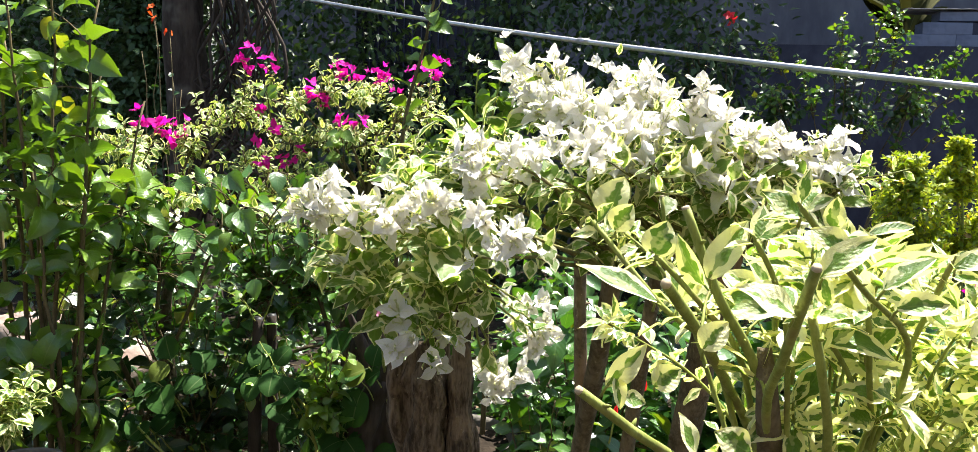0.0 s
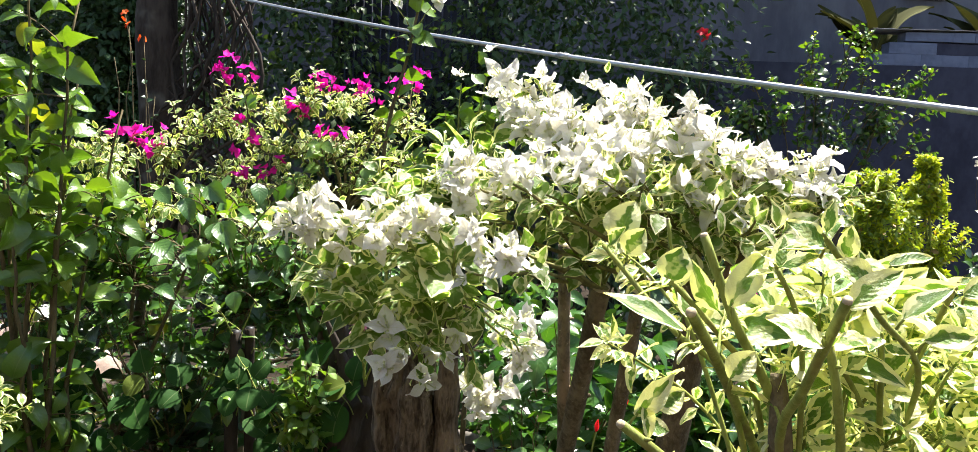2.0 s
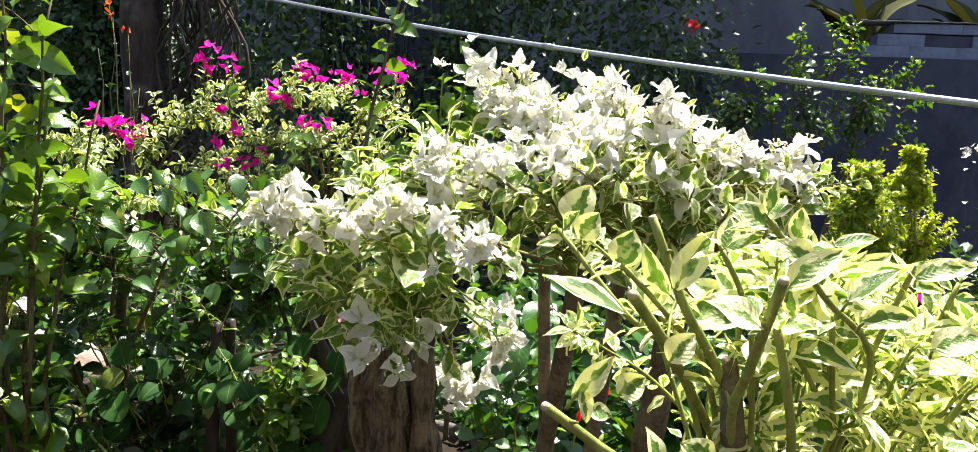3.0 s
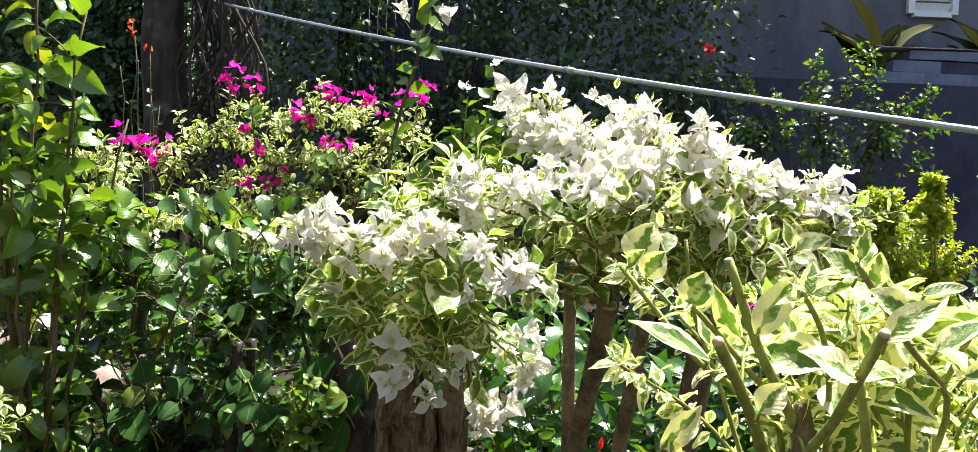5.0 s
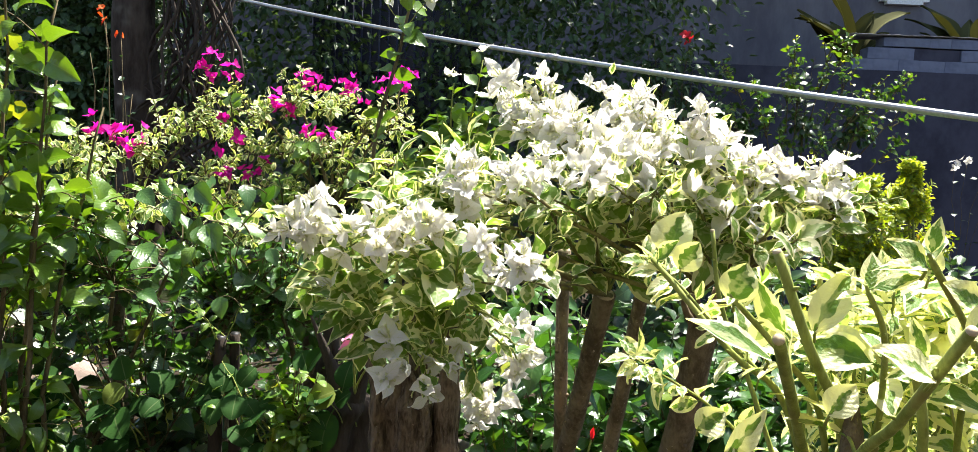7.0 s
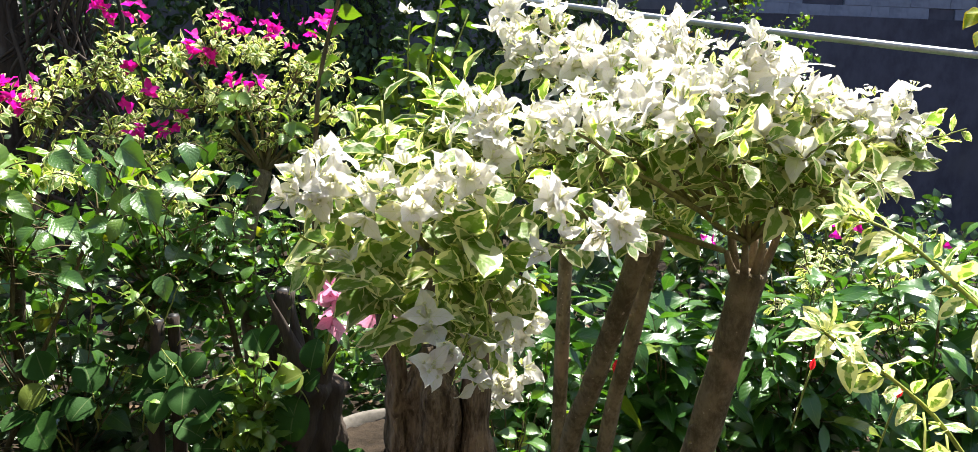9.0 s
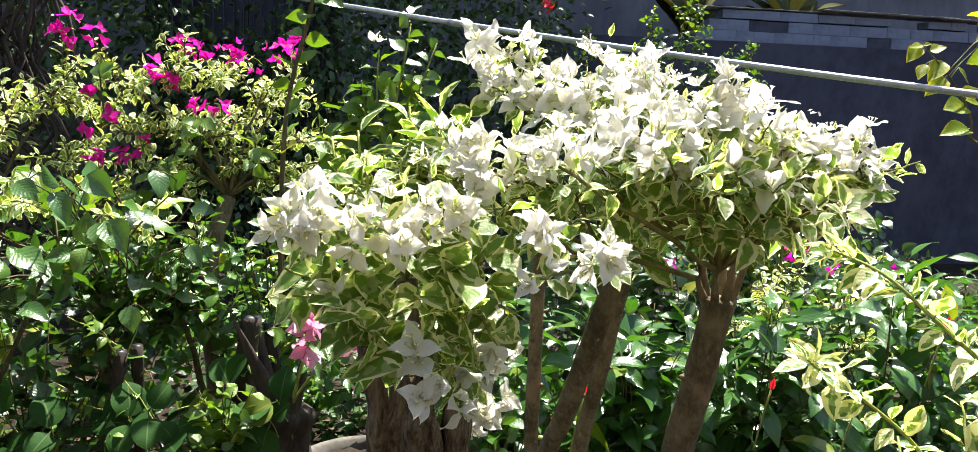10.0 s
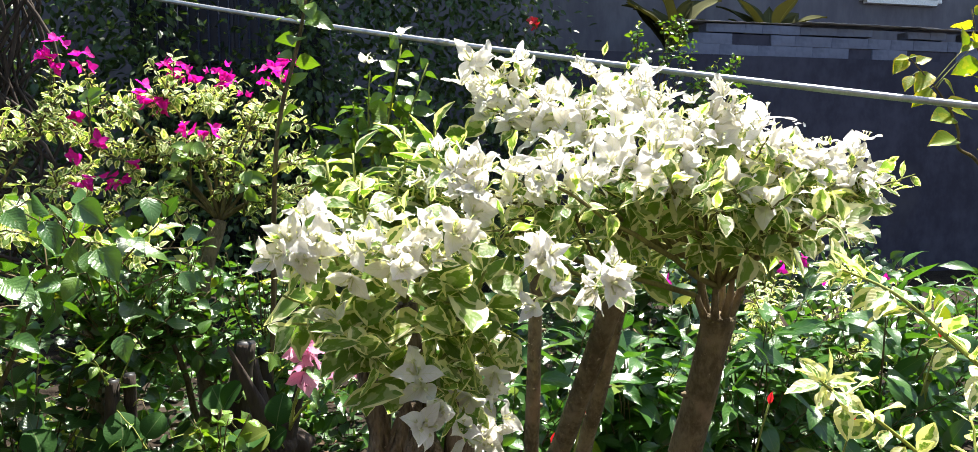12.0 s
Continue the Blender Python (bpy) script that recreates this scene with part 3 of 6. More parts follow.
def make_window(x, z, w, h):
    root = thing("window", (x, 9.16, z), "white louvred window in the shaded building", "window", "windows of the building", "structure")
    for dx in (-w / 2, w / 2):
        part("frame", *box_data(x + dx - 0.035, x + dx + 0.035, 9.12, 9.195, z, z + h), M_WHITEPAINT, root, smooth=False)
    for zz in (z, z + h):
        part("frame", *box_data(x - w / 2 + 0.036, x + w / 2 - 0.036, 9.12, 9.195, zz - 0.035, zz + 0.035), M_WHITEPAINT, root, smooth=False)
    for k in range(int(h / 0.11)):
        v, f = box_data(-w / 2 + 0.04, w / 2 - 0.04, -0.004, 0.004, -0.045, 0.045)
        m = pose(x, 9.16, z + 0.09 + k * 0.11, 35, 0, 0)
        part("slat", [tuple(m @ Vector(q)) for q in v], f, M_WHITEPAINT, root, smooth=False)


M_WHITEPAINT = plain_mat("white_paint", (0.78, 0.78, 0.76), 0.5)
for x, z, w, h in ((4.69, 3.3, 0.5, 1.0), (7.52, 3.28, 1.19, 1.0)):
    make_window(x, z, w, h)


def make_gate():
    root = thing("gate", (-0.95, 6.45, 0.0), "tall dark blue steel gate with upright bars", "gate")
    part("panel", *box_data(-1.62, -0.28, 6.47, 6.476, 0.05, 3.1), M_GATE, root, smooth=False)
    for x in (-1.65, -0.95, -0.25):
        part("post", *box_data(x - 0.03, x + 0.03, 6.43, 6.49, 0.0, 3.15), M_GATE, root, smooth=False)
    for z in (0.15, 1.9, 3.05):
        part("rail", *box_data(-1.61, -0.29, 6.425, 6.455, z - 0.02, z + 0.02), M_GATE, root, smooth=False)
    for k in range(17):
        x = -1.56 + k * 0.076
        part("bar", *tube_data([(x, 6.41, 0.12), (x, 6.41, 3.1)], [0.008, 0.008], 8), M_BAR, root)


M_BAR = plain_mat("gate_bar_paint", (0.028, 0.034, 0.08), 0.4)
make_gate()


# ---- galvanised pipe across the garden ----
def make_pipe():
    a, b = Vector((-1.662, 4.25, 2.018)), Vector((1.293, 1.658, 1.244))
    root = thing("pipe", a, "long slightly sagging galvanised steel pipe crossing above the plants", "pipe")

    def at(s):
        return a.lerp(b, s) - Vector((0, 0, 0.136 * s * (1 - s)))
    n = 60
    part("tube", *tube_data([at(-0.905 + 2.505 * i / n) for i in range(n + 1)], [0.0090] * (n + 1), 14), M_PIPE, root)
    for s in (0.02, 0.62):
        part("coupling", *tube_data([at(s - 0.006), at(s + 0.006)], [0.0112, 0.0112], 14), M_PIPE, root)
    foot = at(1.59)
    part("post", *tube_data([(foot.x, foot.y, -0.05), foot - Vector((0, 0, 0.006))], [0.016, 0.016], 14), M_PIPE, root)


make_pipe()


# ---- white bougainvillea, the middle of the garden ----
RNG = random.Random(11)
WHITE = [flower_shape(RNG, M_WHITE, 0.037, 0.0250, o, 3, 8) for o in (40, 48, 54, 60, 66, 74, 46, 58)]
LEAF_W = leaf_set(21, M_VARI, 0.048, 0.029, 8, 0.82, 0.22, (-0.2, 1.0), 0.05)
LEAF_W_BIG = leaf_set(22, M_VARI, 0.063, 0.040, 8, 0.82, 0.16, (0.1, 0.9), 0.05)

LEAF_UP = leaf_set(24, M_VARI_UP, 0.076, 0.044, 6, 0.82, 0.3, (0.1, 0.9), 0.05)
LEAF_TIP = [Shape(*merged([((s.v.tolist(), s.f, s.uv.tolist()), pose(0, 0, 0, 90, 0, 0))]), M_VARI_FG) for s in leaf_set(23, M_VARI_FG, 0.036, 0.020, 6, 0.85, 0.3, (-0.4, 0.6), 0.03)]


def make_white_tree():
    pl = Plant("white_bougainvillea", (0.22, 1.2, 0.0), "white flowering bougainvillea with cream-edged leaves on several pruned bare trunks", "shrub", 31)
    trunks = {
        "a": ([(0.29, 1.27, 0.0), (0.297, 1.24, 0.35), (0.318, 1.17, 0.62), (0.328, 1.13, 0.75), (0.340, 1.1, 0.885)], 0.0265, 0.0225),
        "b": ([(0.11, 1.48, 0.0), (0.151, 1.366, 0.50), (0.163, 1.276, 0.65), (0.175, 1.185, 0.80), (0.184, 1.118, 0.912)], 0.0180, 0.0155),
        "c": ([(0.22, 1.55, 0.0), (0.259, 1.471, 0.50), (0.268, 1.412, 0.65), (0.276, 1.354, 0.80), (0.283, 1.315, 0.90)], 0.0165, 0.0135),
        "d": ([(0.17, 1.50, 0.0), (0.159, 1.471, 0.50), (0.151, 1.433, 0.65), (0.143, 1.394, 0.80), (0.136, 1.355, 0.955)], 0.0150, 0.0120),
    }
    tops = []
    for k, (pts, r0, r1) in trunks.items():
        line = smooth_points(pts, 8)
        n = len(line) - 1
        radii = [(r0 + (r1 - r0) * i / n) * (1 + 0.12 * math.exp(-((n - i) / 2.0) ** 2)) for i in range(n + 1)]
        pl.stem(line, radii, M_BARK, "trunk", 18, 0.09, ord(k), "bare brown trunk, sawn off at the top")
        for q in range(5):
            at = line[int(n * (0.5 + 0.09 * q))]
            a = q * 2.2 + ord(k)
            side = Vector((math.cos(a), -abs(math.sin(a)), 0.25)).normalized()
            r = radii[int(n * (0.5 + 0.09 * q))]
            pl.stem([at + side * r * 0.7, at + side * (r + 0.002), at + side * (r + 0.005 + 0.003 * (q % 2))], [r * 0.34, r * 0.26, r * 0.12], M_BARK, "knot", 8, 0.3, q * 3.0)
        top, way = line[-1], (line[-1] - line[-2]).normalized()
        if k == "a":
            for q in range(8):
                a = q * 0.785 + 0.3
                side = Vector((math.cos(a), 0.7 * math.sin(a), 0))
                p0 = top + side * 0.013 - way * (0.012 + 0.006 * (q % 3))
                p1 = top + side * (0.030 + 0.012 * (q % 3)) + Vector((0, 0, 0.03 + 0.016 * (q % 4)))
                pl.stem(curve_points(p0, p1, side * 0.008, 6), [0.0080 - 0.0007 * i for i in range(7)], M_BARK, "branch_stub", 9, 0.2, q * 2.0)
                tops.append((p1, 0.006))
        if k in ("b", "d"):
            part("cut_end", *tube_data([top - way * 0.004, top + way * 0.003], [radii[-1] * 0.9, radii[-1] * 0.8], 14), M_CUT, pl.root)
        tops.append((top, r1))
    tips = [(0.07, 1.25, 1.28), (0.22, 1.16, 1.228), (0.17, 1.18, 1.243), (0.23, 1.12, 1.208), (0.29, 1.04, 1.198), (0.31, 1.00, 1.155), (0.04, 1.25, 1.23), (0.09, 1.20, 1.21),
            (0.12, 1.10, 1.18), (0.22, 1.00, 1.16), (0.16, 0.95, 1.13), (0.13, 1.00, 1.14), (0.08, 1.05, 1.13), (-0.03, 1.05, 1.11), (-0.05, 1.05, 1.08), (0.03, 1.05, 1.10),
            (0.22, 0.95, 1.12), (0.27, 0.95, 1.11), (0.39, 1.05, 1.12), (0.41, 1.00, 1.11), (0.47, 1.02, 1.13), (0.49, 0.99, 1.12), (0.47, 0.97, 1.09), (0.32, 0.95, 1.08), (0.36, 1.02, 1.137), (0.40, 1.04, 1.13), (0.34, 0.98, 1.13), (0.038, 0.93, 1.115), (-0.062, 1.15, 1.115)]
    low = [(0.39, 0.895, 1.030), (0.352, 0.885, 1.045), (0.477, 1.02, 1.060), (0.13, 0.95, 1.09), (0.07, 0.98, 1.07), (-0.008, 0.825, 1.012), (0.038, 0.770, 1.003),
           (-0.005, 0.84, 0.965), (0.055, 0.795, 0.980), (0.29, 0.95, 1.00), (0.21, 0.95, 1.03)]
    many = {2: 5, 5: 6, 0: 6, 10: 4, 11: 6, 16: 3, 17: 2, 12: 6, 13: 11, 14: 10, 15: 9, 27: 9, 28: 8}
    for i, tip in enumerate(tips):
        tip = (tip[0] - (0.012 if tip[0] > 0.35 else 0.0), tip[1], tip[2] - 0.025)
        top, r = min(tops, key=lambda tr: (tr[0] - Vector(tip)).length * (0.72 if tr[1] < 0.008 else 1.0))
        rim = top + Vector((pl.rng.uniform(-1, 1), pl.rng.uniform(-1, 1), 0)) * r * 0.7
        away = (Vector(tip) - Vector((0.22, 1.12, 1.0))) * 0.35
        pl.spray(rim, Vector(tip) - Vector((0, 0, 0.012)), LEAF_W, 7, 0.0046, 0.0017, away, 0.5, M_BRANCH, (0.6, 1.05))
        pl.cluster(tip, WHITE, many.get(i, 13 if tip[2] > 1.13 else 9 if tip[2] > 1.09 else 4), 0.024 if i == 0 else 0.042, Vector((0, -0.25, 0.7)) + away * 1.4, (0.55, 1.0))
        pl.cluster(tip, LEAF_TIP, 6 if i else 3, 0.046 if i else 0.024, Vector((0, -0.2, 0.3)), (0.32, 0.62), "leaf")
        for _ in range(2):
            end = Vector(tip) + Vector((pl.rng.uniform(-0.07, 0.07), pl.rng.uniform(-0.07, 0.09), pl.rng.uniform(-0.045, 0.015)))
            pl.spray(Vector(tip).lerp(rim, 0.35), end, LEAF_W, 4, 0.002, 0.001, (0, 0, 0.01), 0.4, M_BRANCH, (0.5, 0.85), joined=True)
            pl.cluster(end, WHITE, 2 if end.x < 0.44 and end.z > 1.10 else 0, 0.026, Vector((0, -0.2, 0.6)) + away)
    for i, tip in enumerate(low):
        top, r = min(tops, key=lambda tr: (tr[0] - Vector(tip)).length)
        rim = top + Vector((pl.rng.uniform(-1, 1), pl.rng.uniform(-1, 1), 0)) * r * 0.7
        pl.spray(rim, tip, LEAF_W, 5 if 4 < i < 9 else 8, 0.0038, 0.0014, (Vector(tip) - Vector((0.22, 1.12, 0.85))) * 0.2, 0.4, M_BRANCH, (0.5, 0.8) if 4 < i < 9 else (0.65, 1.1))
        pl.cluster(tip, WHITE, (2, 2, 3, 2, 2, 6, 7, 2, 1, 0, 0)[i], 0.024 if 4 < i < 9 else 0.030, (0, -0.4, 0.5), (0.5, 0.8))
    pl.spray((0.44, 1.02, 1.05), (0.575, 1.0, 1.09), LEAF_W, 10, 0.0024, 0.0009, (0, 0, -0.008), 0.25, M_STEM, (0.35, 0.6), lift=0.6, flat=0.8)
    for tip in ((0.16, 0.96, 1.095), (0.22, 0.96, 1.08), (0.28, 0.95, 1.065), (0.09, 0.99, 1.085), (0.35, 0.95, 1.07), (0.25, 0.97, 1.11), (0.13, 0.97, 1.06), (0.31, 0.96, 1.03)):
        pl.spray(Vector((0.30, 1.08, 0.93)).lerp(tip, 0.3), tip, LEAF_W_BIG, 6, 0.0026, 0.0012, (0, 0, 0.03), 0.5, M_BRANCH, (0.65, 1.0), flat=0.7)
    # leafy underside of the crown
    for _ in range(24):
        tip = Vector((pl.rng.uniform(-0.02, 0.48), pl.rng.uniform(0.96, 1.25), pl.rng.uniform(0.95, 1.08)))
        top, r = min(tops, key=lambda tr: (tr[0] - tip).length)
        pl.spray(top + (tip - top) * 0.15, tip, LEAF_W, 8, 0.0024, 0.001, (0, 0, 0.02), 0.4, M_STEM, (0.6, 1.2), joined=True)
    pl.finish(300)


def make_white_gnarled():
    pl = Plant("white_bougainvillea", (-0.15, 1.12, 0.0), "white flowering bougainvillea with large cream-edged leaves on a thick gnarled trunk", "shrub", 47)
    main = smooth_points([(-0.15, 1.13, 0.0), (-0.115, 1.12, 0.22), (-0.13, 1.10, 0.45), (-0.108, 1.08, 0.64), (-0.12, 1.05, 0.80)], 22)
    n = len(main) - 1
    part("trunk", *furrowed_data(main, 9, 0.031, 0.024, 1.2, 3.0, 96, 0.16), M_BARK_OLD, pl.root, "thick grey-brown gnarled trunk with deep furrows")
    tops = []
    for q, pts, r0, r1 in ((1, [(-0.13, 1.10, 0.55), (-0.155, 1.07, 0.68), (-0.16, 1.06, 0.76), (-0.18, 1.07, 0.86)], 0.020, 0.011), (2, [(-0.06, 1.13, 0.0), (-0.05, 1.11, 0.3), (-0.05, 1.07, 0.58), (-0.058, 1.06, 0.72), (-0.05, 1.05, 0.88)], 0.030, 0.012),
                           (3, [(-0.12, 1.10, 0.6), (-0.10, 1.11, 0.76), (-0.12, 1.10, 0.92)], 0.028, 0.014)):
        line = smooth_points(pts, 10)
        n = len(line) - 1
        pl.stem(line, [(r0 + (r1 - r0) * i / n) * (1 + 0.12 * math.sin(i * 0.8 + q)) for i in range(n + 1)], M_BARK_OLD, "limb", 28, 0.36, q * 7.0)
        if q < 4:
            tops.append(line[-1])
    tips = [(-0.27, 1.00, 1.035), (-0.245, 1.02, 1.055), (-0.225, 1.02, 1.02), (-0.185, 1.02, 1.015), (-0.155, 1.02, 1.035), (-0.12, 1.02, 1.055), (-0.09, 1.01, 1.045), (-0.20, 0.99, 1.02),
            (-0.16, 0.99, 1.015), (-0.255, 1.01, 1.025), (-0.10, 1.01, 1.035), (-0.13, 0.99, 1.02)]
    low = [(-0.120, 0.925, 0.856), (-0.124, 0.905, 0.820), (-0.090, 0.915, 0.832), (-0.058, 0.930, 0.846), (-0.078, 0.920, 0.803), (-0.148, 0.985, 0.883), (-0.03, 0.95, 0.87),
           (0.065, 1.37, 0.760), (0.035, 1.36, 0.80), (0.075, 1.38, 0.725), (-0.005, 1.19, 0.715), (-0.015, 1.19, 0.685)]
    leafy = [(-0.27, 0.93, 0.96), (-0.26, 0.92, 0.93), (-0.20, 0.91, 0.93), (-0.17, 0.93, 0.94), (-0.13, 0.92, 0.92), (-0.10, 0.92, 0.95), (-0.07, 0.91, 0.90), (-0.19, 0.96, 0.99),
             (-0.17, 0.90, 0.88), (-0.04, 0.92, 0.94), (0.00, 0.93, 0.90), (-0.12, 0.91, 0.89), (-0.20, 0.93, 0.90), (-0.24, 0.95, 0.98), (-0.14, 0.94, 0.97), (-0.04, 0.93, 0.98), (-0.01, 0.95, 1.03), (-0.17, 0.92, 0.84), (-0.14, 0.93, 0.85)]
    for tip in tips:
        tip = Vector(tip) + Vector((0.01, -0.06, -0.014))
        top = min(tops, key=lambda q: (q - tip).length)
        pl.spray(top, tip, LEAF_W, 4, 0.0035, 0.0015, (0, -0.02, 0.03), 0.3, M_STEM, (0.7, 1.05))
        pl.cluster(tip, WHITE, 4, 0.028, (0, -0.35, 0.7), (0.6, 0.95))
        pl.cluster(tip, LEAF_TIP, 4, 0.036, (0, -0.2, 0.3), (0.4, 0.75), "leaf")
    for i, tip in enumerate(low):
        tip = Vector(tip)
        top = min(tops, key=lambda q: (q - tip).length)
        pl.spray(top, tip, LEAF_W, 5, 0.003, 0.0014, (0, -0.03, 0.03), 0.4, M_STEM, (0.6, 0.9))
        pl.cluster(tip, WHITE, (2, 2, 2, 2, 2, 1, 1, 9, 6, 5, 6, 5)[i], 0.020 if i < 7 else 0.044, (0, -0.7, 0.25), (0.75, 1.0))
    pl.face = 0.55
    # the large leaves that hang before the trunk: where each starts, where its tip is, its width over its length
    for x0, y0, z0, x1, y1, z1, ratio in ((-0.235, 1.0, 0.957, -0.303, 1.02, 0.921, 0.42), (-0.29, 1.0, 0.918, -0.245, 0.99, 0.90, 0.45), (-0.191, 0.97, 0.95, -0.159, 0.96, 0.918, 0.8),
                                          (-0.231, 0.92, 0.907, -0.188, 0.92, 0.918, 0.5), (-0.119, 0.97, 0.932, -0.089, 0.92, 0.927, 0.55), (-0.098, 0.97, 0.908, -0.064, 0.97, 0.874, 0.75),
                                          (-0.196, 0.96, 0.829, -0.150, 0.90, 0.866, 0.5), (-0.069, 0.97, 0.949, -0.062, 0.90, 0.934, 0.7), (-0.106, 0.931, 0.88, -0.07, 0.94, 0.848, 0.7)):
        a, b = Vector((x0, y0, z0)), Vector((x1, y1, z1))
        long = (b - a).length
        shape = Shape(*blade(long, long * ratio * 1.1, 0.84, pl.rng.uniform(0.1, 0.3), pl.rng.uniform(0.1, 0.5), 0.05, 0.3, 4, 8, 0.0, pl.rng.uniform(-0.2, 0.2), 0.8), M_VARI)
        pl.put("leaf", shape, aim(a, b - a, (pl.rng.gauss(0, 0.25), -0.55, 0.9), 1.0))
        pl.stem([a + Vector((0.01, 0.05, 0.012)), a + Vector((0.004, 0.02, 0.006)), a + (b - a) * 0.05], [0.0012, 0.001, 0.0008], M_STEM, "leaf_stalk", 5)
    for tip in leafy:
        tip = Vector(tip) + Vector((0, 0.03, 0))
        top = min(tops, key=lambda q: (q - Vector(tip)).length)
        pl.spray(top, tip, LEAF_W_BIG, 5, 0.003, 0.0014, (0, -0.02, 0.03), 0.35, M_STEM, (0.6, 1.05), flat=0.6)
        if pl.rng.random() < 0.08:
            pl.cluster(tip, WHITE, 1, 0.02, (0, -0.9, 0.2), (0.7, 0.95))
    pl.face = 0.4
    for tip in ((-0.10, 1.30, 1.16), (-0.05, 1.30, 1.18), (-0.01, 1.28, 1.15), (-0.14, 1.3, 1.09), (-0.08, 1.26, 1.11), (-0.18, 1.3, 1.12), (-0.22, 1.3, 1.11), (-0.12, 1.2, 1.08), (-0.03, 1.2, 1.12), (-0.17, 1.2, 1.08), (-0.06, 1.2, 1.14)):
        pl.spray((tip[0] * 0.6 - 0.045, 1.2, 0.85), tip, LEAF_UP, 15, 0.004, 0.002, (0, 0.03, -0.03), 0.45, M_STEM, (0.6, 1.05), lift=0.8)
    pl.finish(300)


make_white_tree()
make_white_gnarled()


# ---- pruned variegated bougainvillea close to where one stands ----
LEAF_FG = leaf_set(61, M_VARI_FG, 0.036, 0.020, 10, 0.86, 0.35, (-0.2, 1.0), 0.07, 0.25, 3, 8, 0.15, 0.8)
LEAF_LONG = leaf_set(62, M_VARI_FG, 0.033, 0.017, 8, 0.8, 0.35, (0.0, 1.0), 0.06, 0.3, 2, 8)


